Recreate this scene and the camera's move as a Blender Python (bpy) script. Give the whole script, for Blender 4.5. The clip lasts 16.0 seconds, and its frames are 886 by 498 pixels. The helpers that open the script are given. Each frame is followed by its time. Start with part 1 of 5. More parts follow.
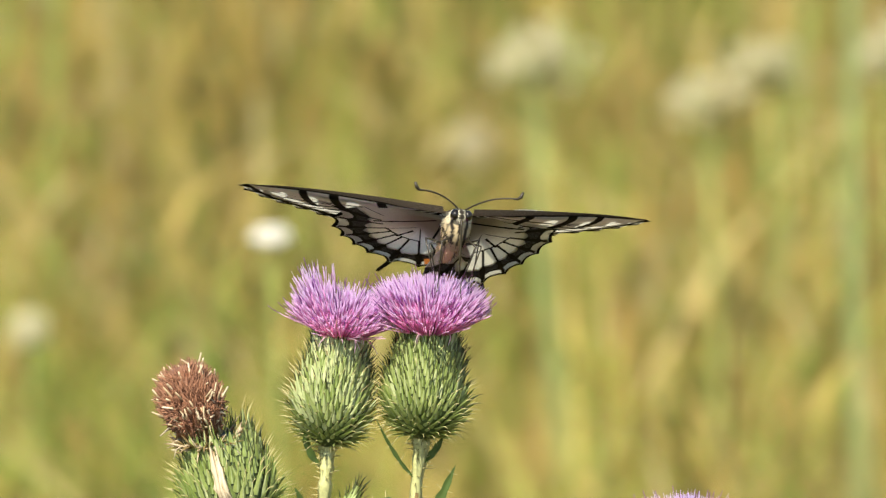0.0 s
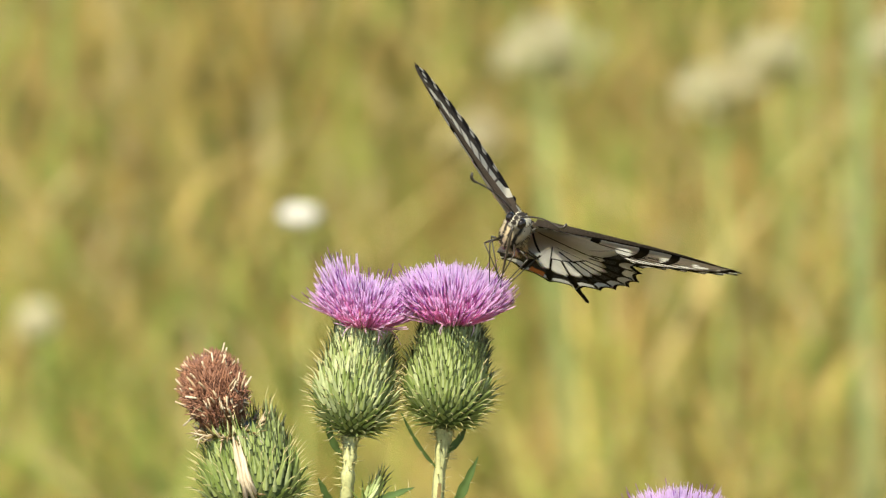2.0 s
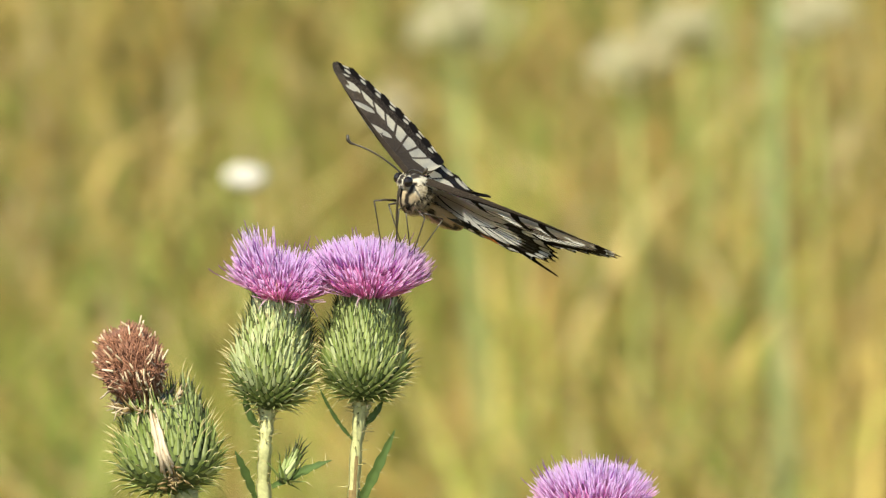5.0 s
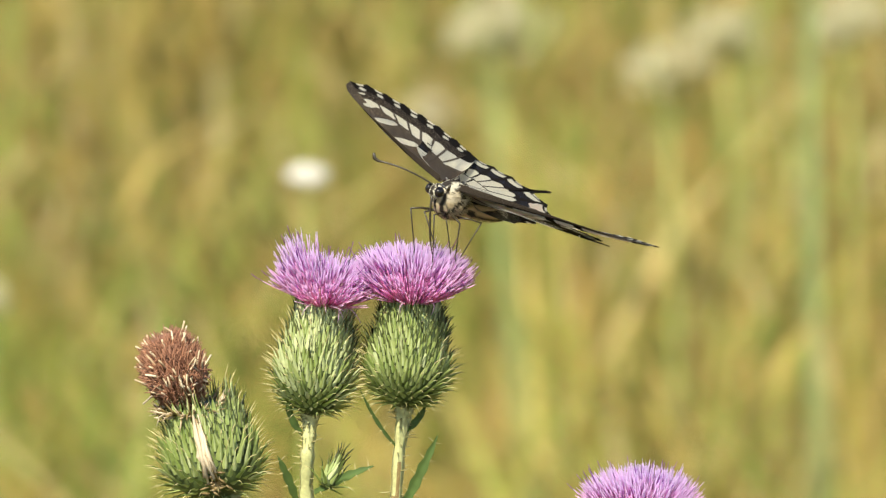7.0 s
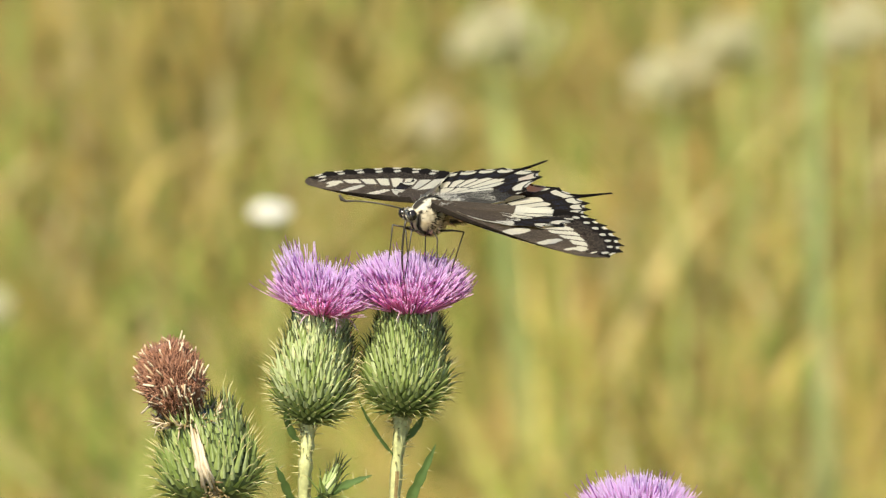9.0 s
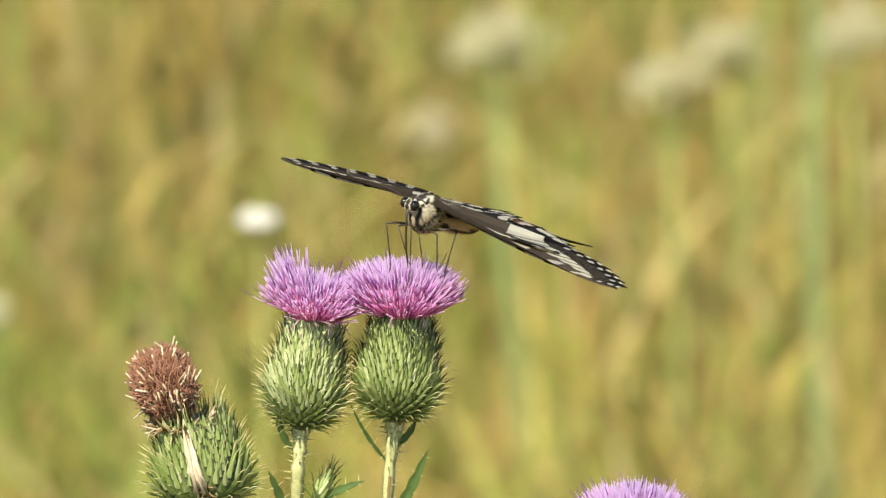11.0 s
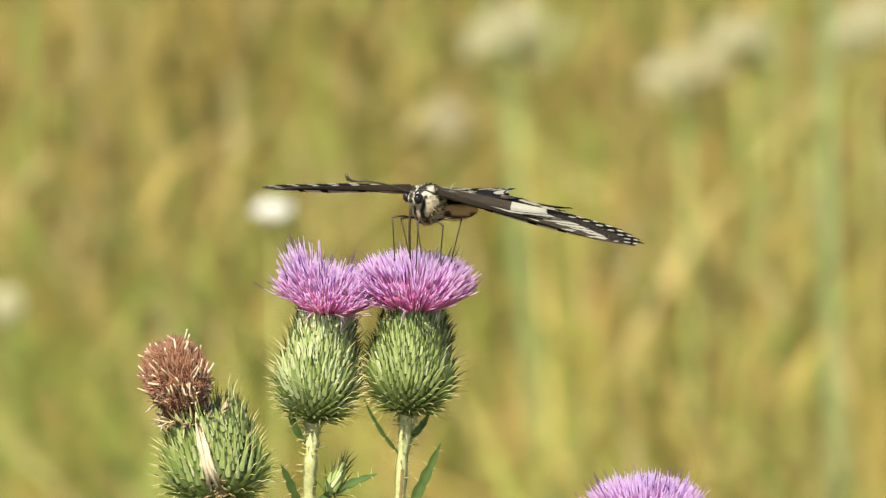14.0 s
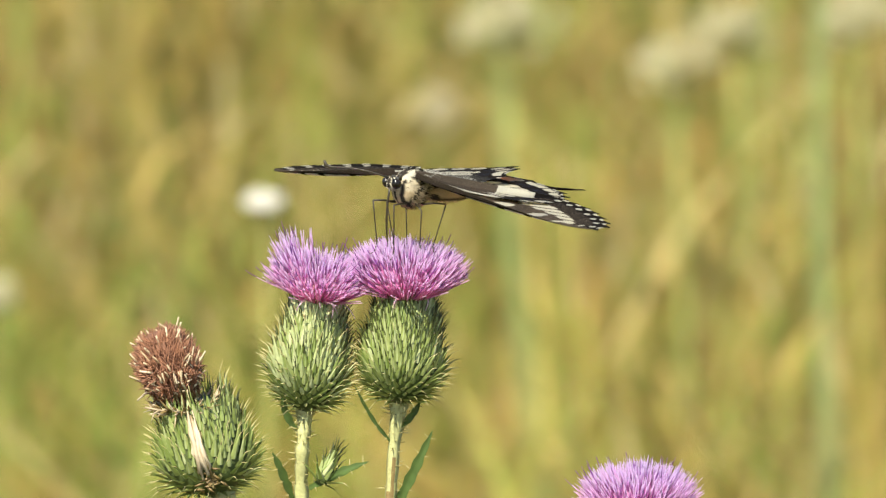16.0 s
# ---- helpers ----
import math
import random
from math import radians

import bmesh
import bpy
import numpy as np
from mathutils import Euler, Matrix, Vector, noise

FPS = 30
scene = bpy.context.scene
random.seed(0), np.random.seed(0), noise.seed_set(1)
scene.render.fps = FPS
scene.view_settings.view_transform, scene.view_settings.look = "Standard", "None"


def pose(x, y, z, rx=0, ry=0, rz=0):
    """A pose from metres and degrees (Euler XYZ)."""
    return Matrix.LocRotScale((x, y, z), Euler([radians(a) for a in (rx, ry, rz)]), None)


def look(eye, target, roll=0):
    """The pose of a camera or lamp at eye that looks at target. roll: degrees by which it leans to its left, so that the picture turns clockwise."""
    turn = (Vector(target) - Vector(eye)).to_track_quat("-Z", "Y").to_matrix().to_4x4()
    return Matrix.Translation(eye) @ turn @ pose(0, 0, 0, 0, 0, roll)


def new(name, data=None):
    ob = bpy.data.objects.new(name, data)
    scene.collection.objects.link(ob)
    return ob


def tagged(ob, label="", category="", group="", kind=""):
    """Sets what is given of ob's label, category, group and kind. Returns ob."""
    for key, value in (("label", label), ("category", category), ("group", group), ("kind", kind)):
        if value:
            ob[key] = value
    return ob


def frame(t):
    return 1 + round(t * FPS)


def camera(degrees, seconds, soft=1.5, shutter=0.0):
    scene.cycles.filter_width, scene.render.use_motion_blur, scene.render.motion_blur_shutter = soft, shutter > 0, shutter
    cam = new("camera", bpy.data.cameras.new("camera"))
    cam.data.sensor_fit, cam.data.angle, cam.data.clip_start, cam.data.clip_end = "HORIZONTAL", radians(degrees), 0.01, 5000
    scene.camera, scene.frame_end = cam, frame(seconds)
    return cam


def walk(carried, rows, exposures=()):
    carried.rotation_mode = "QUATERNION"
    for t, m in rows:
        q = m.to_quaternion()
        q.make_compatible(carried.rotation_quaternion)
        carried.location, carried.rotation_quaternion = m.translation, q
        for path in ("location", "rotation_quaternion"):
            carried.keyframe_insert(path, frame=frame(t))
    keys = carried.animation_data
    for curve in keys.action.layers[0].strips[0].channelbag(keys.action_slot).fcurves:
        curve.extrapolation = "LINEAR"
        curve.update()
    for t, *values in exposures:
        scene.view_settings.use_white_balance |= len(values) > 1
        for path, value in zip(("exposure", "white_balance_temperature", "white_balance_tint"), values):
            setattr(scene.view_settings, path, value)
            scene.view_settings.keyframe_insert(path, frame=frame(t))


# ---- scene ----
EXPOSURES = ((0.0, 0.84), (16.0, 0.84))
cam = camera(4.804, 16.0, soft=1.28)
cam.data.dof.use_dof = True
cam.data.dof.focus_distance = 2.0
cam.data.dof.aperture_fstop = 35.0
walk(cam, [
    (0, pose(0.0077, -1.9563, 1.2473, 78.1410, 0, 0.1585)),
    (0.5, pose(0.0077, -1.9563, 1.2473, 78.1269, 0, 0.1673)),
    (1, pose(0.0077, -1.9563, 1.2473, 78.1223, 0, 0.1764)),
    (1.5, pose(0.0077, -1.9563, 1.2473, 78.1128, 0, 0.1901)),
    (2, pose(0.0077, -1.9563, 1.2473, 78.0892, 0, 0.2015)),
    (2.5, pose(0.0077, -1.9563, 1.2473, 78.0472, 0, 0.1897)),
    (3, pose(0.0077, -1.9563, 1.2473, 77.9862, 0, -0.0005)),
    (3.5, pose(0.0077, -1.9563, 1.2473, 77.9390, 0, -0.2845)),
    (6, pose(0.0077, -1.9563, 1.2473, 77.9485, 0, -0.2347)),
    (6.5, pose(0.0077, -1.9563, 1.2473, 77.9672, 0, -0.1393)),
    (7, pose(0.0077, -1.9563, 1.2473, 77.9721, 0, -0.0720)),
    (7.5, pose(0.0077, -1.9563, 1.2473, 77.9767, 0, -0.0400)),
    (8, pose(0.0077, -1.9563, 1.2473, 78.0049, 0, -0.0365)),
    (8.5, pose(0.0077, -1.9563, 1.2473, 78.0190, 0, -0.0421)),
    (11, pose(0.0077, -1.9563, 1.2473, 78.0518, 0, -0.0561)),
    (11.5, pose(0.0077, -1.9563, 1.2473, 78.0705, 0, -0.0590)),
    (12, pose(0.0077, -1.9563, 1.2473, 78.0659, 0, -0.0569)),
    (12.5, pose(0.0077, -1.9563, 1.2473, 78.0472, 0, -0.0080)),
    (13, pose(0.0077, -1.9563, 1.2473, 78.0282, 0, 0.0351)),
    (13.5, pose(0.0077, -1.9563, 1.2473, 78.0236, 0, 0.0408)),
    (14, pose(0.0077, -1.9563, 1.2473, 78.0141, 0, 0.0225)),
    (14.5, pose(0.0077, -1.9563, 1.2473, 78.0000, 0, 0.0000)),
    (15, pose(0.0077, -1.9563, 1.2473, 77.9813, 0, -0.0095)),
    (15.5, pose(0.0077, -1.9563, 1.2473, 77.9580, 0, -0.0187)),
    (16, pose(0.0077, -1.9563, 1.2473, 77.9485, 0, -0.0236)),
], exposures=EXPOSURES)

# ---- sky and sun ----
SUN_FROM = Vector((-0.25, -0.57, 0.78)).normalized()
world = bpy.data.worlds.new("sky")
scene.world = world
world.use_nodes = True
wn = world.node_tree.nodes
sky = wn.new("ShaderNodeTexSky")
sky.sky_type = "NISHITA"
sky.sun_disc = False
sky.sun_elevation = math.asin(SUN_FROM.z)
sky.sun_rotation = math.atan2(SUN_FROM.x, SUN_FROM.y)
wn["Background"].inputs["Strength"].default_value = 0.10
world.node_tree.links.new(sky.outputs["Color"], wn["Background"].inputs["Color"])
sun = new("sun", bpy.data.lights.new("sun", "SUN"))
sun.data.energy = 4.8
sun.data.angle = radians(0.5)
sun.data.color = (1.0, 0.92, 0.73)
sun.matrix_world = look(SUN_FROM * 20, (0, 0, 0))


# ---- materials ----
def material(name, rough=0.6, translucent=0.0):
    m = bpy.data.materials.new(name)
    m.use_nodes = True
    nt = m.node_tree
    b = nt.nodes["Principled BSDF"]
    b.inputs["Roughness"].default_value = rough
    if translucent:
        t = nt.nodes.new("ShaderNodeBsdfTranslucent")
        mix = nt.nodes.new("ShaderNodeMixShader")
        mix.inputs[0].default_value = translucent
        nt.links.new(b.outputs[0], mix.inputs[1])
        nt.links.new(t.outputs[0], mix.inputs[2])
        nt.links.new(mix.outputs[0], nt.nodes["Material Output"].inputs["Surface"])
    return m, nt, b


def feed(nt, socket, colour_in):
    """Colour into the base of the surface and into its translucent twin."""
    nt.links.new(socket, colour_in)
    for n in nt.nodes:
        if n.type == "BSDF_TRANSLUCENT":
            nt.links.new(socket, n.inputs["Color"])


def ramp(nt, source, stops):
    r = nt.nodes.new("ShaderNodeValToRGB")
    while len(r.color_ramp.elements) < len(stops):
        r.color_ramp.elements.new(0.5)
    for e, (p, c) in zip(r.color_ramp.elements, stops):
        e.position, e.color = p, (*c, 1)
    nt.links.new(source, r.inputs[0])
    return r.outputs[0]


def mixed(nt, kind, factor, a, b):
    n = nt.nodes.new("ShaderNodeMix")
    n.data_type, n.blend_type = "RGBA", kind
    if isinstance(factor, float):
        n.inputs[0].default_value = factor
    else:
        nt.links.new(factor, n.inputs[0])
    for i, s in ((6, a), (7, b)):
        if isinstance(s, tuple):
            n.inputs[i].default_value = (*s, 1)
        else:
            nt.links.new(s, n.inputs[i])
    return n.outputs[2]


def grain(nt, scale, detail=4.0):
    n = nt.nodes.new("ShaderNodeTexNoise")
    n.inputs["Scale"].default_value = scale
    n.inputs["Detail"].default_value = detail
    c = nt.nodes.new("ShaderNodeTexCoord")
    nt.links.new(c.outputs["Object"], n.inputs["Vector"])
    return n.outputs["Fac"]


def relief(nt, b, height, strength, distance):
    n = nt.nodes.new("ShaderNodeBump")
    n.inputs["Strength"].default_value = strength
    n.inputs["Distance"].default_value = distance
    nt.links.new(height, n.inputs["Height"])
    nt.links.new(n.outputs[0], b.inputs["Normal"])


def plant_material(name, dark, light, rough=0.5, translucent=0.15, scale=900.0, by="island"):
    m, nt, b = material(name, rough, translucent)
    if by == "island":
        r = nt.nodes.new("ShaderNodeNewGeometry").outputs["Random Per Island"]
    else:
        r = nt.nodes.new("ShaderNodeObjectInfo").outputs["Random"]
    c = ramp(nt, r, [(0.0, dark), (1.0, light)])
    g = grain(nt, scale)
    c = mixed(nt, "MULTIPLY", 0.5, c, ramp(nt, g, [(0.3, (0.55, 0.55, 0.5)), (0.7, (1.15, 1.15, 1.1))]))
    feed(nt, c, b.inputs["Base Color"])
    relief(nt, b, g, 0.3, 0.0003)
    return m


def tinted_material(name, rough=0.6, translucent=0.2, scale=1500.0, amount=0.35, gloss=0.15):
    """Colour from the mesh's own colour layer, with fine grain over it."""
    m, nt, b = material(name, rough, translucent)
    a = nt.nodes.new("ShaderNodeVertexColor")
    a.layer_name = "tint"
    g = grain(nt, scale)
    c = mixed(nt, "MULTIPLY", amount, a.outputs[0], ramp(nt, g, [(0.3, (0.6, 0.6, 0.6)), (0.7, (1.2, 1.2, 1.2))]))
    feed(nt, c, b.inputs["Base Color"])
    relief(nt, b, g, 0.25, 0.0002)
    b.inputs["Specular IOR Level"].default_value = gloss
    return m


REED_STEM = plant_material("meadow_stem", (0.24, 0.30, 0.07), (0.36, 0.38, 0.10), 0.6, 0.1, 200.0)
MEADOW = tinted_material("meadow_grass", 0.55, 0.25, 60.0, 0.4)
STEM = plant_material("thistle_stem", (0.41, 0.45, 0.15), (0.60, 0.60, 0.30), 0.55, 0.1, 1200.0)
STEM_RED = plant_material("reddish_stem", (0.20, 0.135, 0.055), (0.30, 0.22, 0.09), 0.5, 0.05, 1200.0)
BRACT = plant_material("bract_green", (0.195, 0.27, 0.060), (0.36, 0.425, 0.155), 0.45, 0.12, 900.0, "object")
BRACT_MID = plant_material("bract_middle", (0.28, 0.365, 0.13), (0.44, 0.51, 0.25), 0.45, 0.1, 900.0, "object")
BRACT_PALE = plant_material("bract_pale", (0.42, 0.50, 0.21), (0.62, 0.68, 0.38), 0.5, 0.15, 900.0, "object")
BRACT_RIB = plant_material("bract_rib", (0.03, 0.04, 0.012), (0.09, 0.11, 0.03), 0.4, 0.0, 900.0, "object")
SPINE = plant_material("spine_straw", (0.46, 0.42, 0.18), (0.62, 0.55, 0.29), 0.45, 0.1, 900.0, "object")
HEART = plant_material("involucre", (0.045, 0.065, 0.016), (0.08, 0.11, 0.03), 0.6, 0.0, 700.0)
LEAF = plant_material("thistle_leaf", (0.05, 0.10, 0.025), (0.11, 0.17, 0.045), 0.45, 0.2, 500.0)
FLORET = tinted_material("floret", 0.5, 0.84, 2500.0, 0.12)
WITHERED = plant_material("withered_floret", (0.17, 0.072, 0.042), (0.43, 0.215, 0.13), 0.7, 0.1, 900.0)
PAPPUS = plant_material("papery_tip", (0.55, 0.42, 0.27), (0.75, 0.65, 0.48), 0.6, 0.2, 900.0)
WING = tinted_material("wing_scales", 0.7, 0.70, 4000.0, 0.3)
WING_UNDER = tinted_material("wing_underside_scales", 0.7, 0.78, 4000.0, 0.2)
FUR = tinted_material("fur", 0.8, 0.1, 3000.0, 0.3)
EYE = plant_material("eye_black", (0.01, 0.008, 0.006), (0.014, 0.01, 0.008), 0.15, 0.0, 3000.0)
LIMB = plant_material("limb_black", (0.016, 0.012, 0.008), (0.045, 0.035, 0.018), 0.4, 0.0, 3000.0)
SOIL, nt_, b_ = material("meadow_soil", 0.9)
b_in = b_.inputs["Base Color"]
c_ = mixed(nt_, "MIX", grain(nt_, 1.3), (0.135, 0.12, 0.04), (0.25, 0.21, 0.085))
nt_.links.new(mixed(nt_, "MULTIPLY", 0.6, c_, ramp(nt_, grain(nt_, 40.0), [(0.3, (0.4, 0.4, 0.4)), (0.7, (1.1, 1.1, 1.1))])), b_in)


# ---- mesh helpers ----
def mesh(name, verts, faces, mats, tint=None, smooth=True, slots=None):
    d = bpy.data.meshes.new(name)
    d.from_pydata([tuple(v) for v in verts], [], faces)
    for m in mats if isinstance(mats, (list, tuple)) else [mats]:
        d.materials.append(m)
    if tint is not None:
        layer = d.color_attributes.new("tint", "FLOAT_COLOR", "POINT")
        flat = np.ones((len(verts), 4), dtype=np.float32)
        flat[:, :3] = np.asarray(tint, dtype=np.float32)
        layer.data.foreach_set("color", flat.ravel())
    if slots is not None:
        d.polygons.foreach_set("material_index", slots)
    d.polygons.foreach_set("use_smooth", [smooth] * len(d.polygons))
    d.update()
    return d


def part(name, data, parent, label="", at=None, kind=""):
    ob = new(name, data)
    ob.parent = parent
    if at is not None:
        ob.matrix_basis = at
    return tagged(ob, label=label, kind=kind)


class Soup:
    """Collects verts, faces, tints and slots of one mesh."""

    def __init__(self):
        self.v, self.f, self.c, self.s = [], [], [], []

    def tube(self, points, radii, sides=5, tint=(1, 1, 1), tip=None, slot=0):
        n0 = len(self.v)
        pts = [Vector(p) for p in points]
        side = None
        for i, p in enumerate(pts):
            d = (pts[min(i + 1, len(pts) - 1)] - pts[max(i - 1, 0)]).normalized()
            if side is None:
                side = d.orthogonal().normalized()
            side = (side - d * side.dot(d)).normalized()
            other = d.cross(side)
            f = i / max(1, len(pts) - 1)
            col = tint if tip is None else tuple(a + (b - a) * f for a, b in zip(tint, tip))
            for k in range(sides):
                a = 2 * math.pi * k / sides
                self.v.append(p + (side * math.cos(a) + other * math.sin(a)) * radii[i])
                self.c.append(col)
        for i in range(len(pts) - 1):
            for k in range(sides):
                a, b = n0 + i * sides + k, n0 + i * sides + (k + 1) % sides
                self.f.append((a, b, b + sides, a + sides))
                self.s.append(slot)
        last = n0 + (len(pts) - 1) * sides
        self.f.append(tuple(range(last, last + sides)))
        self.f.append(tuple(range(n0 + sides - 1, n0 - 1, -1)))
        self.s += [slot, slot]

    def data(self, name, mats, coloured=False, smooth=True):
        return mesh(name, self.v, self.f, mats, self.c if coloured else None, smooth, self.s)


def curve_points(a, b, c, n):
    a, b, c = Vector(a), Vector(b), Vector(c)
    return [a * (1 - t) ** 2 + b * 2 * t * (1 - t) + c * t * t for t in (i / (n - 1) for i in range(n))]


# ---- ground and meadow ----
def build_ground():
    n, verts, faces = 40, [], []
    xs = [math.copysign(abs(t) ** 3 * 300, t) for t in np.linspace(-1, 1, n)]
    for y in xs:
        for x in xs:
            far = math.hypot(x, y)
            verts.append((x, y, 0.02 * noise.noise((x * 0.7, y * 0.7, 0)) - 0.02 + min(far, 60) * 0.004 * noise.noise((x * 0.05, y * 0.05, 3))))
    for j in range(n - 1):
        for i in range(n - 1):
            k = j * n + i
            faces.append((k, k + 1, k + n + 1, k + n))
    ob = new("ground", mesh("ground", verts, faces, SOIL))
    return tagged(ob, "dry summer meadow soil with straw litter", "ground", kind="structure")


STRAW = ((0.45, 0.355, 0.105), (0.38, 0.285, 0.08), (0.53, 0.42, 0.17), (0.36, 0.235, 0.07))
GREEN = ((0.22, 0.255, 0.045), (0.29, 0.315, 0.065), (0.15, 0.215, 0.045), (0.33, 0.33, 0.08))


def blade(soup_v, soup_f, soup_c, foot, height, lean, width, colour, turn):
    n0 = len(soup_v)
    wx, wy = math.cos(turn) * width / 2, math.sin(turn) * width / 2
    for i, f in enumerate((0.0, 0.4, 0.75, 1.0)):
        x = foot[0] + lean[0] * f * f
        y = foot[1] + lean[1] * f * f
        z = foot[2] + height * f * (1 - 0.15 * f)
        w = (1.0, 0.9, 0.6, 0.05)[i]
        soup_v.append((x - wx * w, y - wy * w, z))
        soup_v.append((x + wx * w, y + wy * w, z))
        soup_c.append(colour)
        soup_c.append(colour)
    for i in range(3):
        a = n0 + 2 * i
        soup_f.append((a, a + 1, a + 3, a + 2))


def build_meadow():
    rnd = random.Random(7)
    v, f, c = [], [], []
    for _ in range(38000):
        y = rnd.uniform(-5, 12) + rnd.gauss(0, 0.6)
        x = rnd.uniform(-0.5, 0.5) + rnd.gauss(0, 0.4) * rnd.random()
        if math.hypot(x, y + 1.96) < 0.5:
            continue
        clump = noise.noise((x * 6.0, y * 0.8, 5))
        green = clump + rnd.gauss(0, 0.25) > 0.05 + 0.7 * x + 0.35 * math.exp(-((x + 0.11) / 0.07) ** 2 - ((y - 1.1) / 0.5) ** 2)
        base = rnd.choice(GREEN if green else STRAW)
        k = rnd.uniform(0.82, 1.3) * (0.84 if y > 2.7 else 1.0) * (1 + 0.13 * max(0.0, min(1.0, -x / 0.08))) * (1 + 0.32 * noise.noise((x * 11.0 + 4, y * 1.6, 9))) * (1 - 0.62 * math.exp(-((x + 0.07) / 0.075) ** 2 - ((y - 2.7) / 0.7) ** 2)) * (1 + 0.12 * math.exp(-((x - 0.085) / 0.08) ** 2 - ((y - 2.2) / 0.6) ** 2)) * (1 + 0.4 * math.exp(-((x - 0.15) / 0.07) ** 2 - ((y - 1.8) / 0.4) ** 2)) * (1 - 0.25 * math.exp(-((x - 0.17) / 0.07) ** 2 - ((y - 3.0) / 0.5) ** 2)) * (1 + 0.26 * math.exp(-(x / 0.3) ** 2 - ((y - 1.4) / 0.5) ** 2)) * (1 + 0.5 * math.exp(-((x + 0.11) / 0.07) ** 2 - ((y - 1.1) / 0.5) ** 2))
        h = rnd.uniform(0.22, 0.55) * (1.0 if y > 0.6 else 0.8)
        lean = (rnd.gauss(0, 0.19 if rnd.random() < 0.4 else 0.07) * h / 0.4, rnd.gauss(0, 0.08))
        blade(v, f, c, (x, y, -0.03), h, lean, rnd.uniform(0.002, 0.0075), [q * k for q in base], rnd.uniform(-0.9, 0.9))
    for _ in range(64000):
        x, y = math.copysign(0.4 + 5.6 * rnd.random() ** 1.35, rnd.random() - 0.5), rnd.uniform(-6, 13)
        if math.hypot(x, y + 1.96) < 0.5:
            continue
        green = noise.noise((x * 2.5, y * 0.8, 5)) + rnd.gauss(0, 0.25) > 0.05
        k = rnd.uniform(0.75, 1.25)
        blade(v, f, c, (x, y, -0.03), rnd.uniform(0.22, 0.55), (rnd.gauss(0, 0.1), rnd.gauss(0, 0.08)), rnd.uniform(0.003, 0.009), [q * k for q in rnd.choice(GREEN if green else STRAW)], rnd.uniform(-1.2, 1.2))
    for _ in range(42000):
        x, y = rnd.uniform(-6, 6), rnd.uniform(-6, 13)
        if abs(x) < 0.5 and 0 < y < 9.9 or math.hypot(x, y + 1.96) < 0.5:
            continue
        green = noise.noise((x * 0.9, y * 0.8, 5)) + rnd.gauss(0, 0.25) > 0.05
        k = rnd.uniform(0.8, 1.2)
        h = rnd.uniform(0.22, 0.5)
        blade(v, f, c, (x, y, -0.03), h, (rnd.gauss(0, 0.12), rnd.gauss(0, 0.12)), rnd.uniform(0.006, 0.018), [q * k for q in rnd.choice(GREEN if green else STRAW)], rnd.uniform(-1.5, 1.5))
    for _ in range(220):
        y = rnd.uniform(1.1, 2.7)
        x = rnd.uniform(-0.32, 0.32)
        lean = rnd.choice((-1, 1)) * rnd.uniform(0.10, 0.34)
        k = rnd.uniform(0.6, 1.1)
        blade(v, f, c, (x - lean * 0.5, y, rnd.uniform(-0.03, 0.12)), rnd.uniform(0.25, 0.42), (lean, rnd.gauss(0, 0.05)), rnd.uniform(0.002, 0.0045), [q * k for q in rnd.choice(((0.56, 0.46, 0.20), (0.34, 0.36, 0.09), (0.30, 0.20, 0.06), (0.50, 0.42, 0.16)))], rnd.uniform(-0.4, 0.4))
    for _ in range(1300):
        y = rnd.uniform(1.9, 3.6)
        x = rnd.uniform(-0.09 - 0.05 * y, 0.09 + 0.05 * y)
        z = rnd.uniform(0.14, 0.50) * (1.12 - 0.1 * y)
        k = rnd.uniform(0.7, 1.2)
        base = rnd.choice(((0.46, 0.36, 0.12), (0.42, 0.31, 0.10), (0.20, 0.14, 0.04), (0.13, 0.14, 0.03), (0.27, 0.30, 0.07), (0.50, 0.41, 0.19)))
        length = rnd.uniform(0.012, 0.045)
        blade(v, f, c, (x, y, z), length, (rnd.gauss(0, 0.5) * length, 0.0), rnd.uniform(0.002, 0.0055), [q * k for q in base], rnd.uniform(-0.7, 0.7))
        blade(v, f, c, (x, y + 0.001, -0.03), z + 0.04, (0.0, 0.0), 0.0015, [q * k for q in base], 0.0)
    near = random.Random(8)
    for _ in range(1500):
        a, d = near.uniform(0, 6.28), 0.5 * math.sqrt(near.random())
        k = near.uniform(0.75, 1.25)
        blade(v, f, c, (d * math.cos(a), d * math.sin(a) - 1.96, -0.03), near.uniform(0.15, 0.4), (near.gauss(0, 0.1), near.gauss(0, 0.1)), near.uniform(0.003, 0.012), [q * k for q in near.choice(GREEN if near.random() < 0.5 else STRAW)], near.uniform(-1.5, 1.5))
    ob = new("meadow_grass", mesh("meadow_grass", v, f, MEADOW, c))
    return tagged(ob, "tall dry straw and olive green meadow grass", "grass", kind="stuff")


ground = build_ground()
meadow = build_meadow()


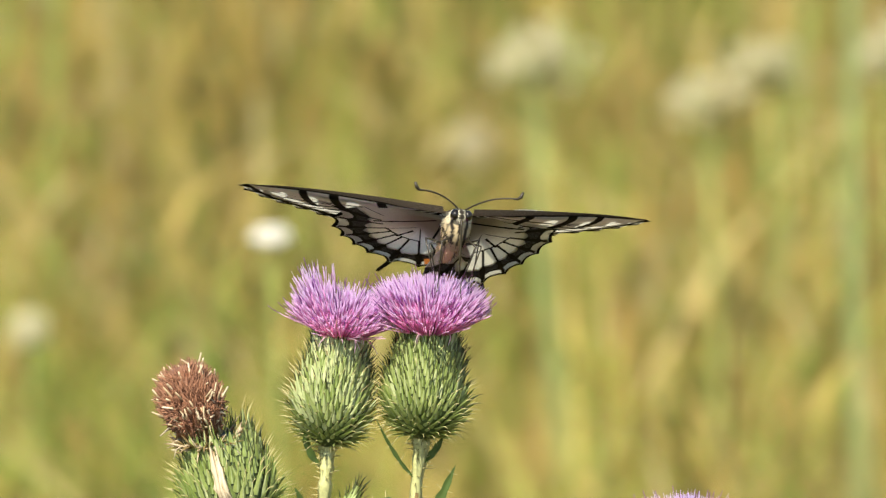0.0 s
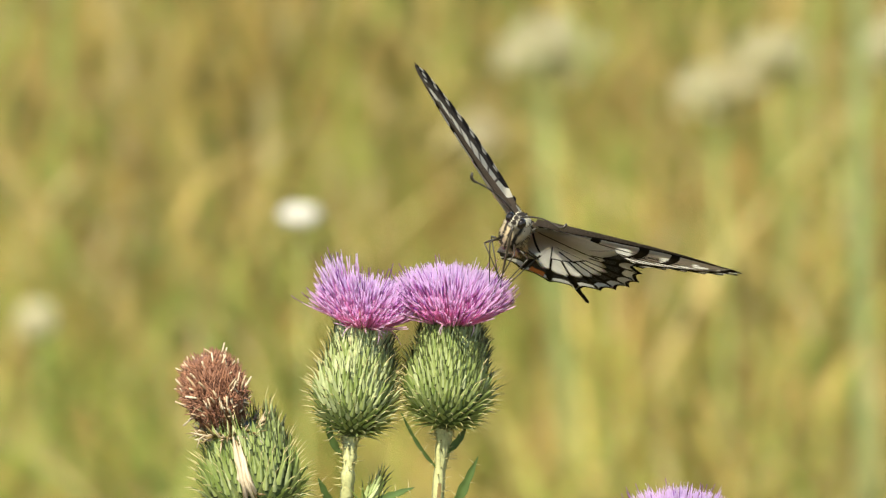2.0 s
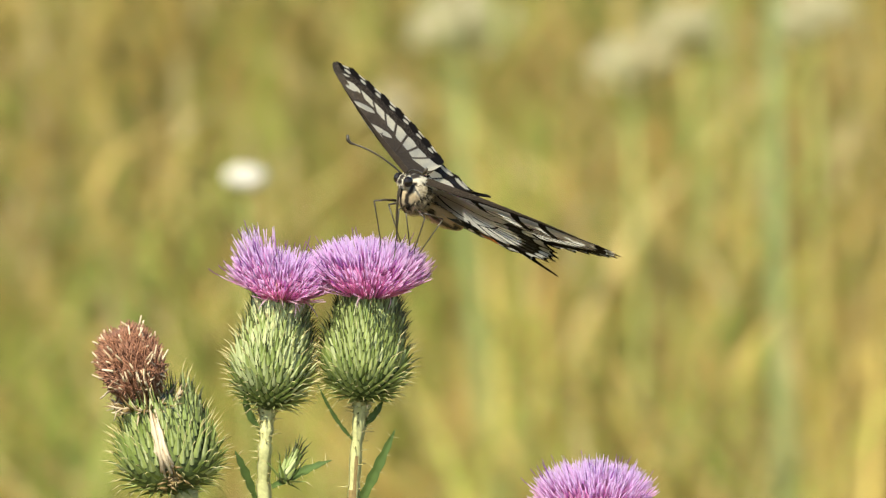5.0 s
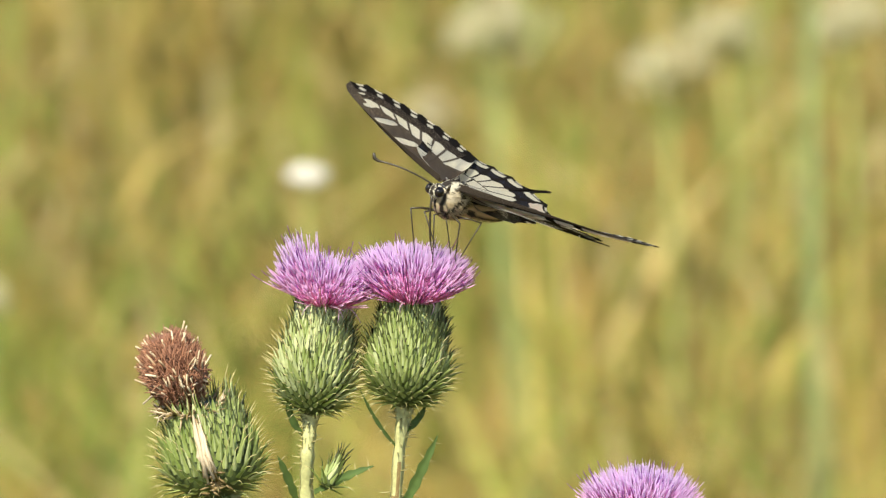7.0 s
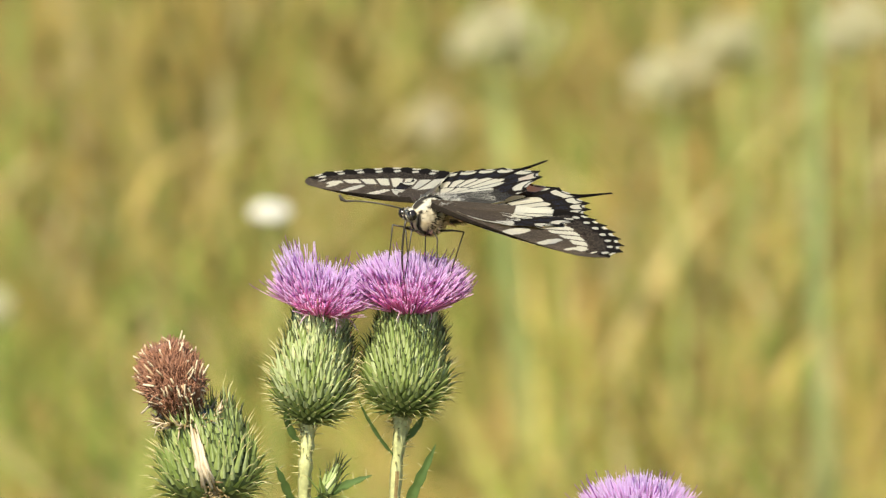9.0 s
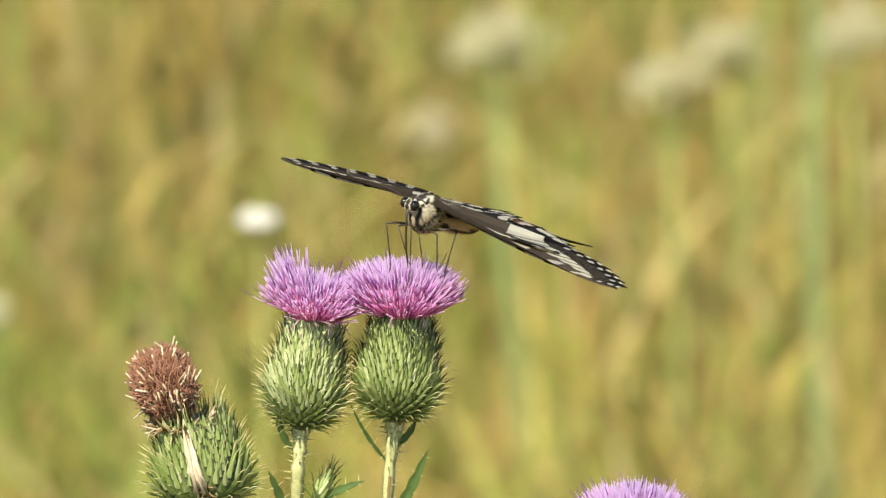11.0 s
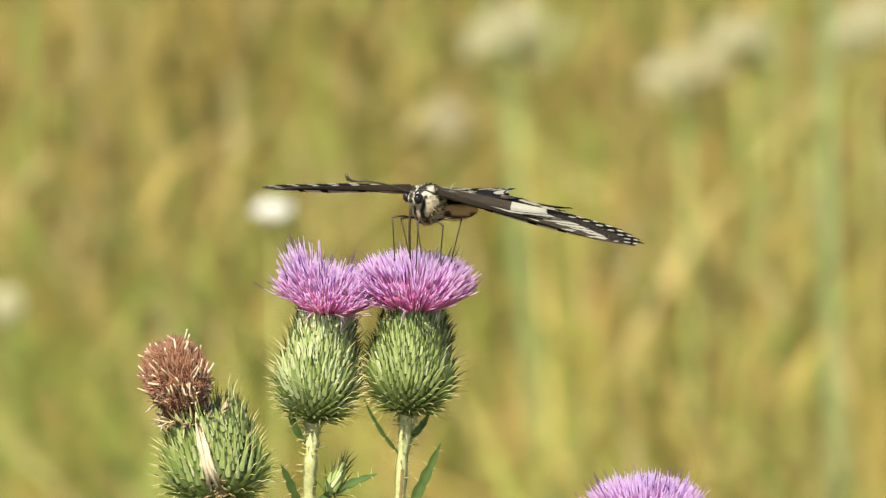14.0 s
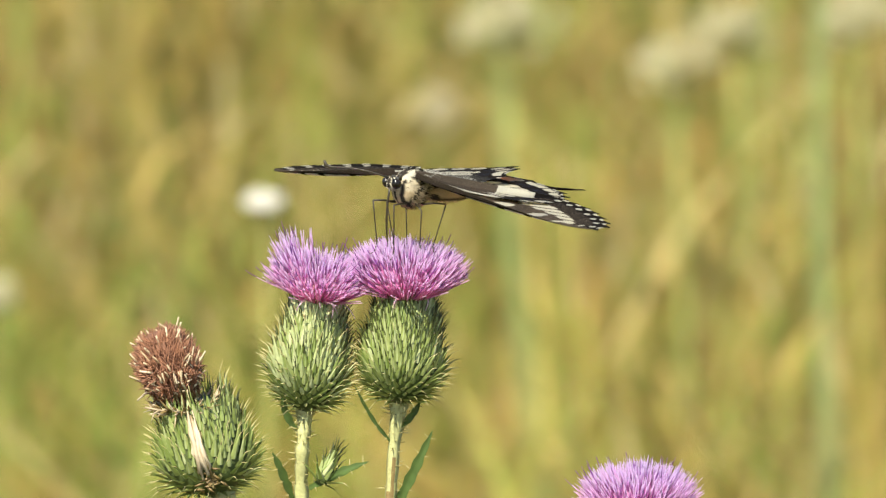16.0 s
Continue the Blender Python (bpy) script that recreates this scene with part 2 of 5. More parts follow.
# ---- thistles ----
def build_bract(name, green, middle, slim, dark):
    """One bract, 4.3 mm long, keeled, lying along +z with its back to +y, ending in a thin spine that bends outward."""
    L = 0.0043
    v, f, s = [], [], []
    rows = ((0.0, 1.0, 0.0), (0.28, 0.88, 0.16), (0.52, 0.56, 0.32), (0.72, 0.26, 0.46), (1.0, 0.12, 0.74))
    for t, w, out in rows:
        w *= 0.00094 * slim
        y = out * 0.0010
        low, high = 0.00036 * (1 - 0.6 * t), 0.00024 * (1 - 0.7 * t)
        v += [(-w, y - low, t * L), (-w * 0.25, y + high, t * L), (w * 0.25, y + high, t * L), (w, y - low, t * L)]
    for i in range(4):
        for k in range(3):
            a = 4 * i + k
            f.append((a, a + 1, a + 5, a + 4))
            s.append(1 if dark and i == 3 else 3 if k == 1 else 0)
    n = len(v)
    r = 0.00009
    out = 0.0018 if dark else 0.0023
    v += [(-r, 0.00100, 1.10 * L), (r, 0.00100, 1.10 * L), (0, 0.00082, 1.11 * L), (0.0, out, (1.34 if dark else 1.46) * L)]
    f += [(16, 17, 18, n + 1, n), (18, 19, n + 2, n + 1), (19, 16, n, n + 2)]
    s += [1 if dark else 2] * 3
    f += [(n, n + 1, n + 3), (n + 1, n + 2, n + 3), (n + 2, n, n + 3)]
    s += [1 if dark else 2] * 3
    return mesh(name, v, f, [green, BRACT_RIB, SPINE, middle], smooth=True, slots=s)


BRACT_MESH = build_bract("bract", BRACT, BRACT_MID, 0.78, False)
UPPER_BRACT_MESH = build_bract("bract", BRACT, BRACT_MID, 0.62, True)
PALE_BRACT_MESH = build_bract("bract", BRACT_PALE, BRACT_PALE, 0.62, False)
PALE_UPPER_MESH = build_bract("bract", BRACT_PALE, BRACT_PALE, 0.56, True)


def urn(height, radius, top):
    """Profile of the head below its florets: radius at t from foot to rim."""
    def r(t):
        if t < 0.36:
            return radius * math.sqrt(max(0.0, 1 - ((0.36 - t) / 0.36) ** 2 * 0.93))
        k = (t - 0.36) / 0.64
        return radius + (top - radius) * k ** 1.2
    return r


def flower_head(parent, at, height, radius, top, count, seed, spread=1.0, label="", pale=0.1):
    rnd = random.Random(seed)
    r = urn(height, radius, top)
    v, f, n, m = [], [], 16, 28
    for j in range(n + 1):
        t = j / n
        for i in range(m):
            a = 2 * math.pi * i / m
            v.append((r(t) * 0.93 * math.cos(a), r(t) * 0.93 * math.sin(a), t * height))
    for j in range(n):
        for i in range(m):
            a, b = j * m + i, j * m + (i + 1) % m
            f.append((a, b, b + m, a + m))
    f.append(tuple(range(m - 1, -1, -1)))
    f.append(tuple(range(n * m, n * m + m)))
    head = part("flower_head", mesh("flower_head", v, f, HEART), parent, label, at)
    back_v, back_f, back_s = [], [], []
    for i in range(count):
        q = (i + 0.5) / count
        t = 0.015 + 0.955 * q
        a = i * 2.39996
        dr = (r(min(1, t + 0.02)) - r(max(0, t - 0.02))) / (0.04 * height)
        tilt = math.atan(dr)
        out = spread * (radians(20) * (1 - t) ** 1.5 + radians(1.5)) + rnd.gauss(0, radians(4))
        k = min(1.0, 0.62 + 0.9 * t) * rnd.uniform(0.8, 1.15)
        p = Matrix.Rotation(a - math.pi / 2, 4, "Z") @ Matrix.Translation((0, r(t) * 0.95, t * height)) @ Matrix.Rotation(-(max(-0.5, min(1.0, tilt)) + out) * 1.0, 4, "X") @ Matrix.Rotation(rnd.gauss(0, 0.10), 4, "Y") @ Matrix.Scale(k, 4)
        upper = rnd.random() < (t - 0.18) * 4 if spread < 1.3 else t > 0.55 and rnd.random() < 0.75
        if rnd.random() < pale * (0.2 + 1.1 * t):
            data = PALE_UPPER_MESH if upper and rnd.random() < 0.5 else PALE_BRACT_MESH
        else:
            data = UPPER_BRACT_MESH if upper else BRACT_MESH
        if math.sin(a) < -0.05:
            part("bract", data, head, at=p)
        else:
            n0 = len(back_v)
            back_v += [p @ x.co for x in data.vertices]
            back_f += [tuple(n0 + i for i in g.vertices) for g in data.polygons]
            back_s += [g.material_index + (4 if data in (PALE_BRACT_MESH, PALE_UPPER_MESH) else 0) for g in data.polygons]
    part("bract_layer", mesh("bract_layer", back_v, back_f, [*BRACT_MESH.materials, *PALE_BRACT_MESH.materials], smooth=True, slots=back_s), head, kind="stuff")
    return head


def florets(head, height, top, rise, reach, count, seed, ragged=0.05, tuft=0.0, loose=4):
    """A brush of thread-like florets: they rise from the rim, bow outward and stand up again, deep pink at the foot and lilac above."""
    rnd = random.Random(seed)
    s = Soup()
    for i in range(count):
        q = ((i + 0.5) / count) ** 0.62
        a = i * 2.39996 + rnd.gauss(0, 0.10)
        c, n = math.cos(a), math.sin(a)
        slope = 0.5 * math.pi * q
        start = Vector((c * q * top * 0.92, n * q * top * 0.92, height * 0.96))
        out = reach * math.sin(slope) ** 0.9 * rnd.gauss(0.97, 0.05)
        h = rise * (0.50 + 0.50 * math.cos(slope) ** 0.7) * rnd.gauss(1.0, ragged)
        if q > 0.7:
            h *= rnd.uniform(0.60, 1.10)
        stray = q > 0.93 and rnd.random() < 0.22
        if stray:
            out *= rnd.uniform(1.0, 1.2)
            h *= rnd.uniform(0.3, 0.9)
        if tuft and c < -0.3 and 0.35 < q < 0.85 and rnd.random() < 0.5:
            h += tuft * rnd.uniform(0.5, 1.4)
        end = Vector((c * out, n * out, height + h))
        mid = start.lerp(end, 0.5) + Vector((c * q, n * q, -0.25 * q)) * reach * (0.03 if not stray else -0.03)
        pts = curve_points(start, mid, end, 7)
        pts[-1] += Vector((rnd.gauss(0, 0.00015), rnd.gauss(0, 0.00015), 0))
        shade = rnd.uniform(0.90, 1.03)
        up = min(1.0, max(0.0, h / rise)) ** 0.8
        low = (0.96 * shade, 0.43 * shade, 0.71 * shade)
        high = ((0.98 - 0.08 * up) * shade, (0.67 + 0.10 * up) * shade, (0.89 + 0.09 * up) * shade)
        if rnd.random() < 0.03:
            high = (0.42, 0.17, 0.55)
        if stray or q > 0.9 and rnd.random() < 0.12:
            low, high = (0.92, 0.55, 0.72), (0.92, 0.74, 0.92)
        mix = tuple(x + (y - x) * 0.6 for x, y in zip(low, high))
        s.tube(pts[:5], (0.00009, 0.00011, 0.00012, 0.00013, 0.00013), 4, low, mix)
        s.tube(pts[4:], (0.00013, 0.00012, 0.00008), 4, mix, high)
        d = (pts[-1] - pts[-2]).normalized()
        if rnd.random() < (0.10 if tuft else 0.03):
            k = rnd.uniform(0.0012, 0.0030)
            s.tube([pts[-1], pts[-1] + d * k * 0.6, pts[-1] + d * k + Vector((0, 0, 0.0002))], (0.00008, 0.00008, 0.00006), 3, (0.40, 0.16, 0.48))
        if rnd.random() < 0.35:
            o = Matrix.Rotation(rnd.uniform(0, 6.28), 3, d) @ d.orthogonal().normalized()
            tip = pts[-1] + (d * rnd.uniform(0.2, 1.0) + o * rnd.uniform(0.02, 0.14)) * 0.0012
            s.tube([pts[-2], pts[-2].lerp(pts[-1], 0.7) + o * 0.00016, tip], (0.00007, 0.00008, 0.00003), 3, high)
    for i in range(loose):
        a = rnd.uniform(-2.9, -0.3)
        c, n = math.cos(a), math.sin(a)
        k = rnd.uniform(0.4, 1.3)
        foot = Vector((c * top * 0.9, n * top * 0.9, height * 0.98))
        bend = foot + Vector((c * 0.0030 * k, n * 0.0030 * k, 0.0014))
        end = foot + Vector((c * 0.0050 * k + rnd.gauss(0, 0.0012), n * 0.0036 * k, rnd.uniform(-0.0022, 0.0022)))
        s.tube(curve_points(foot, bend, end, 6), (0.00012, 0.00014, 0.00015, 0.00013, 0.00010, 0.00006), 4, (0.90, 0.72, 0.74), (0.90, 0.74, 0.88))
    return part("floret_brush", s.data("floret_brush", FLORET, True), head, "lilac pink brush of thread-like florets", kind="stuff")


def stem_mesh(points, radii, seed, spines=40, red_below=-9.0):
    """A ridged stem through the given points, with hairs and straw spines."""
    rnd = random.Random(seed)
    s = Soup()
    pts, rad = [], []
    P = [Vector(p) for p in points]
    for i in range(len(P) - 1):
        for k in range(6):
            t = k / 6
            pts.append(P[i].lerp(P[i + 1], t))
            rad.append((radii[i] + (radii[i + 1] - radii[i]) * t) * rnd.uniform(0.86, 1.12))
    pts.append(P[-1])
    rad.append(radii[-1])
    s.tube(pts, rad, 10)
    edge = [red_below - rnd.uniform(-0.004, 0.016) for _ in range(10)]
    for i in range(len(pts) - 1):
        for k in range(10):
            if pts[i].z < edge[k]:
                s.s[10 * i + k] = 2
    for i, p in enumerate(list(s.v[:10 * len(pts)])):
        k = i // 10
        s.v[i] = pts[k] + (p - pts[k]) * (1.12 if i % 2 else 0.84)
    for _ in range(spines):
        i = min(len(pts) - 2, int(rnd.random() ** 0.5 * len(pts)))
        p = pts[i].lerp(pts[i + 1], rnd.random())
        a = rnd.uniform(0, 6.28)
        o = Vector((math.cos(a), math.sin(a), rnd.uniform(-0.1, 0.5))).normalized()
        k = rnd.uniform(0.5, 2.2) * 0.001
        s.tube([p + o * rad[i] * 0.8, p + o * (rad[i] + k)], (0.00016, 0.00003), 3, slot=1)
    for _ in range(spines * 5):
        i = rnd.randrange(len(pts) // 3, len(pts) - 1)
        p = pts[i].lerp(pts[i + 1], rnd.random())
        a = rnd.uniform(0, 6.28)
        o = Vector((math.cos(a), math.sin(a), rnd.gauss(0.2, 0.5))).normalized()
        s.tube([p + o * rad[i] * 0.8, p + o * (rad[i] + rnd.uniform(0.0002, 0.0007))], (0.00005, 0.00002), 3, slot=1)
    return s.data("stem", [STEM, SPINE, STEM_RED])


def leaf_mesh(points, width, seed, lobes=5):
    """A lobed, folded, spine-tipped thistle leaf along the points."""
    rnd = random.Random(seed)
    pts = curve_points(*points, 4 * lobes + 1)
    v, f, s = [], [], []
    n = len(pts)
    for i, p in enumerate(pts):
        d = (pts[min(i + 1, n - 1)] - pts[max(i - 1, 0)]).normalized()
        side = d.cross(Vector((0, -0.8, 0.6))).normalized()
        nor = side.cross(d)
        t = i / (n - 1)
        w = width * math.sin(math.pi * min(1, 0.12 + 0.88 * t)) ** 0.8 * (1 + 0.16 * math.cos(i * math.pi / 2)) * (1 if i < n - 1 else 0.02)
        for k in (-1, -0.5, 0, 0.5, 1):
            v.append(p + side * w * k + nor * abs(k) * w * 0.45 + d * abs(k) * w * 0.5)
    for i in range(n - 1):
        for k in range(4):
            a = 5 * i + k
            f.append((a, a + 1, a + 6, a + 5))
            s.append(0)
    m = len(v)
    for q in v[:m]:
        v.append(q + Vector((0, 0.00015, -0.0001)))
    f += [tuple(m + a for a in reversed(q)) for q in list(f)]
    s += [0] * (len(f) - len(s))
    for i in range(2, n - 1, 4):
        for k in (0, 4):
            q = v[5 * i + k]
            o = (q - pts[i]).normalized()
            b = len(v)
            v += [q + Vector((0, 0, 0.00015)), q + Vector((0, 0.0002, -0.0001)), q + Vector((0.0002, 0, 0)), q + o * 0.0016]
            f += [(b, b + 1, b + 3), (b + 1, b + 2, b + 3), (b + 2, b, b + 3)]
            s += [1, 1, 1]
    return mesh("leaf", v, f, [LEAF, SPINE], slots=s)


TOP = 0.80


def mm(x, z, y=0.0):
    """A place in the thistle, in millimetres from the foot of its taller head."""
    return Vector((x / 1000, y / 1000, TOP + z / 1000))


def head_pose(x, z, y, lean, nod=0):
    return Matrix.Translation(mm(x, z, y)) @ Matrix.Rotation(radians(lean), 4, "Y") @ Matrix.Rotation(radians(nod), 4, "X")


def withered(head, at):
    """The brown dried tuft of a head that has finished flowering."""
    rnd = random.Random(5)
    s = Soup()
    L = 0.0140
    for i in range(2200):
        q = (i + 0.5) / 2200
        a = i * 2.39996
        t = q
        r = 0.0056 * math.sin(math.pi * (0.10 + 0.80 * t)) ** 0.7
        p = Vector((math.cos(a) * r, math.sin(a) * r, t * L * 0.95))
        o = Vector((math.cos(a) * 0.5, math.sin(a) * 0.5, 0.9 + rnd.gauss(0, 0.35))).normalized()
        w = 0.5 if rnd.random() < 0.3 else 0.25
        o = (o + Vector((rnd.gauss(0, w), rnd.gauss(0, w), rnd.gauss(0, w)))).normalized()
        pale = rnd.random() < (0.10 if t < 0.45 else 0.04) * (1.3 if math.cos(a) > 0.2 else 0.9)
        k = rnd.uniform(0.0010, 0.0032) if pale else rnd.uniform(0.0010, 0.0022)
        s.tube([p - o * 0.0018, p, p + o * k], (0.00020, 0.00028 if pale else 0.00014, 0.00018 if pale else 0.00005), 3, slot=1 if pale else 0)
    s.tube([(0, 0, 0), (0, 0, L * 0.25), (0, 0, L * 0.55), (0, 0, L * 0.85), (0, 0, L * 0.97)], (0.0026, 0.0048, 0.0052, 0.0040, 0.0018), 14, slot=0)
    return part("withered_tuft", s.data("withered_tuft", [WITHERED, PAPPUS]), head, "dry reddish brown withered florets with papery tips", at)


def build_thistle():
    plant = tagged(new("thistle"), "spear thistle with two lilac heads and one withered brown head", "thistle")
    joint = mm(-6, -70, 4)
    stems = [
        ([(0, 0, -0.01), (0.004, 0.01, 0.35), tuple(joint), mm(-1.5, -19), mm(-0.9, -9), mm(-0.1, -3), mm(0, 0), mm(0.1, 1.2)], (0.0045, 0.0040, 0.0020, 0.0010, 0.0011, 0.0013, 0.0019, 0.0030)),
        ([joint, mm(-17, -40, 3), mm(-18.6, -17, 1), mm(-18.3, -9), mm(-17.9, -4.5, 1), mm(-17.8, -1.6, 2), mm(-17.7, -0.6, 2)], (0.0020, 0.0015, 0.0013, 0.0012, 0.0013, 0.0020, 0.0029)),
        ([joint, mm(-26, -50, 0), mm(-33, -25, -1), mm(-33.5, -17, -1)], (0.0024, 0.0020, 0.0019, 0.0026)),
    ]
    for i, (p, r) in enumerate(stems):
        part("stem", stem_mesh(p, r, i, 90, TOP - 0.011 if i == 0 else -9.0), plant, "pale green ridged spiny stem, reddish lower down" if i == 0 else "pale green ridged spiny stem")
    right = flower_head(plant, head_pose(0.3, 0, 0, 3.5), 0.0212, 0.0075, 0.0046, 560, 1, label="green spiny thistle head")
    florets(right, 0.0212, 0.0045, 0.0097, 0.0116, 950, 11, 0.035)
    left = flower_head(plant, head_pose(-17.8, -2, 2, 7), 0.0222, 0.0071, 0.0040, 560, 2, label="pale green spiny thistle head", pale=0.85)
    florets(left, 0.0222, 0.0039, 0.0080, 0.0108, 800, 12, 0.08, 0.0030, 14)
    brown = flower_head(plant, head_pose(-35.4, -17.5, -1, -8), 0.0180, 0.0092, 0.0062, 340, 3, 1.5, "green spiny thistle head with a papery split")
    withered(brown, Matrix.Translation((-0.0030, 0, 0.0190)) @ Matrix.Rotation(radians(-14), 4, "Y"))
    s = Soup()
    rnd = random.Random(9)
    for i in range(18):
        x, low = rnd.uniform(-0.0008, 0.0008), rnd.uniform(0.0052, 0.0095)
        y = -0.0006 * rnd.random()
        w = rnd.uniform(0.00022, 0.00050)
        bow = rnd.gauss(0, 0.0004)
        s.tube([(x * 0.7 - 0.0016, -0.0066 + y, 0.0182 - rnd.uniform(0, 0.003)), (x - 0.0012 + bow, -0.0094 + y, 0.0140), (x - 0.0006 - bow, -0.0103 + y, 0.0105), (x * 1.6 - 0.0002 + bow, -0.0107 + y, low)], (w * 0.4, w * 0.8, w * 1.1, w * 0.6), 5, slot=1 if i % 6 < 1 else 0)
    for i in range(30):
        p = Vector((rnd.gauss(0.0006, 0.0010), -0.0098, rnd.gauss(0.0046, 0.0010)))
        o = Vector((rnd.gauss(0, 1), -0.4, rnd.gauss(0, 1))).normalized()
        s.tube([p - o * 0.0009, p, p + o * 0.0010], (0.0001, 0.0003, 0.00008), 4, slot=1)
    part("papery_strip", s.data("papery_strip", [PAPPUS, STEM_RED]), brown, "dry papery tan bract strip")
    s = Soup()
    for i in range(110):
        a = rnd.uniform(0, 6.28)
        p = Vector((math.cos(a) * 0.0050 - 0.0024, math.sin(a) * 0.0050, 0.0176))
        o = Vector((math.cos(a), math.sin(a), rnd.gauss(0.3, 0.5))).normalized()
        s.tube([p, p + o * 0.0016, p + o * rnd.uniform(0.002, 0.0045) + Vector((0, 0, rnd.gauss(0, 0.0006)))], (0.0003, 0.00022, 0.00005), 4, slot=0 if rnd.random() < 0.35 else 1)
    part("withered_collar", s.data("withered_collar", [PAPPUS, STEM_RED]), brown, "ragged dry brown collar of shrivelled bracts", kind="stuff")
    bud = flower_head(plant, head_pose(-14.8, -15.5, -2, 25), 0.0040, 0.0016, 0.0008, 30, 4, 1.2, "small green spiny bud")
    leaves = [
        ((mm(-17, -17, 0), mm(-12, -13.5, -3), mm(-5.5, -10.5, -5)), 0.0009, 5),
        ((mm(-1, -22, 1), mm(3, -14, -1), mm(6.6, -5.0, -2)), 0.0010, 5),
        ((mm(-20, -20, 2), mm(-22, -14, 0), mm(-24, -9.5, -1)), 0.0008, 4),
        ((mm(-1.2, -8, 0), mm(-5, -4, -2), mm(-8.4, 4.5, -4)), 0.00038, 4),
        ((mm(0.3, -5, 0), mm(3, -3, -1), mm(4.3, 0.8, -2)), 0.0007, 3),
        ((mm(-19, -6, 1), mm(-22.2, -3, 0), mm(-22, 2.5, -1)), 0.0007, 3),
    ]
    for i, (p, w, n) in enumerate(leaves):
        part("leaf", leaf_mesh(p, w, i, n), plant, "dark green spiny lobed leaf")
    return plant


SMALL_X, SMALL_Y = 0.0452, -0.004


def build_small_thistle():
    plant = tagged(new("thistle"), "lower spear thistle with one lilac flower head", "thistle")
    plant.location = (SMALL_X, SMALL_Y, 0)
    z = TOP - 0.0425
    part("stem", stem_mesh([(0.01, 0.01, -0.01), (0.006, 0.006, 0.4), (0, 0, z - 0.02), (0, 0, z)], (0.004, 0.0034, 0.0018, 0.0018), 8, 60), plant, "pale green ridged spiny stem")
    h = flower_head(plant, Matrix.Translation((0, 0, z)), 0.0210, 0.0078, 0.0056, 420, 6, label="green spiny thistle head")
    florets(h, 0.0210, 0.0056, 0.0096, 0.0116, 950, 16)
    return plant


thistle = build_thistle()
small_thistle = build_small_thistle()

# ---- pale flowers in the meadow behind ----
BLOB_X, BLOB_Y = -0.0454, 1.2745
WHITE = plant_material("white_petal", (0.70, 0.68, 0.60), (0.82, 0.80, 0.74), 0.6, 0.2, 300.0)
DULL = plant_material("dull_petal", (0.43, 0.38, 0.22), (0.54, 0.48, 0.31), 0.7, 0.2, 300.0)
CREAM = plant_material("cream_umbel", (0.57, 0.53, 0.32), (0.73, 0.69, 0.46), 0.6, 0.2, 300.0)


def build_white_flower(name, x, y, z, radius, label, mat, thick=0.45):
    plant = tagged(new(name), label, "flower")
    plant.location = (x, y, 0)
    s = Soup()
    s.tube([(0.01, 0.0, -0.01), (0.004, 0, z * 0.6), (0, 0, z)], (0.0012, 0.0008, 0.0006), 6)
    part("stem", s.data("stem", REED_STEM), plant, "thin green stem")
    rnd = random.Random(int(x * 1000) + 3)
    p = Soup()
    for i in range(170):
        t = 1 - 1.75 * (i + 0.5) / 170
        a = i * 2.39996
        q = math.sqrt(1 - t * t)
        c = Vector((math.cos(a) * q * radius, math.sin(a) * q * radius, z + radius * thick * t + rnd.gauss(0, radius * 0.05)))
        k = radius * 0.17 * rnd.uniform(0.8, 1.2)
        p.tube([c - Vector((0, 0, k * 0.7)), c, c + Vector((0, 0, k * 0.6))], (k * 0.5, k, k * 0.4), 6)
    part("blossom", p.data("blossom", mat), plant, "dense domed cluster of tiny florets", kind="stuff")
    return plant


white_flower = build_white_flower("white_flower", BLOB_X, BLOB_Y, 0.5745, 0.0057, "round white meadow flower on a thin stem", WHITE, 0.42)


def build_umbel(x, y, z, radius, label):
    """A flat-topped umbel: stem, spokes and small clusters."""
    plant = tagged(new("umbel_flower"), label, "flower", "cream umbels in the meadow")
    plant.location = (x, y, 0)
    rnd = random.Random(int(x * 1000) + 50)
    s = Soup()
    s.tube([(0.015, 0.0, -0.02), (0.005, 0, z * 0.6), (0, 0, z - radius)], (0.0025, 0.002, 0.0016), 6)
    part("stem", s.data("stem", REED_STEM), plant, "thin green stem")
    spokes, tops = Soup(), Soup()
    for i in range(34):
        q = math.sqrt((i + 0.5) / 34)
        a = i * 2.39996
        g = q * rnd.uniform(0.8, 1.25)
        c = Vector((math.cos(a) * g * radius, math.sin(a) * g * radius, z - 0.45 * radius * q * q + rnd.gauss(0, radius * 0.2) + 0.12 * math.cos(a) * q * radius))
        spokes.tube([(0, 0, z - radius), tuple(c)], (0.0007, 0.0004), 4)
        for _ in range(14):
            g = c + Vector((rnd.gauss(0, 1), rnd.gauss(0, 1), rnd.gauss(0, 1.0))) * radius * 0.09
            k = radius * rnd.uniform(0.04, 0.07)
            tops.tube([g - Vector((0, 0, k)), g, g + Vector((0, 0, k * 0.6))], (k * 0.4, k, k * 0.5), 5)
    part("spoke_ring", spokes.data("spoke_ring", STEM), plant, "thin green spokes")
    part("blossom", tops.data("blossom", CREAM), plant, "flat cluster of tiny cream florets", kind="stuff")
    return plant


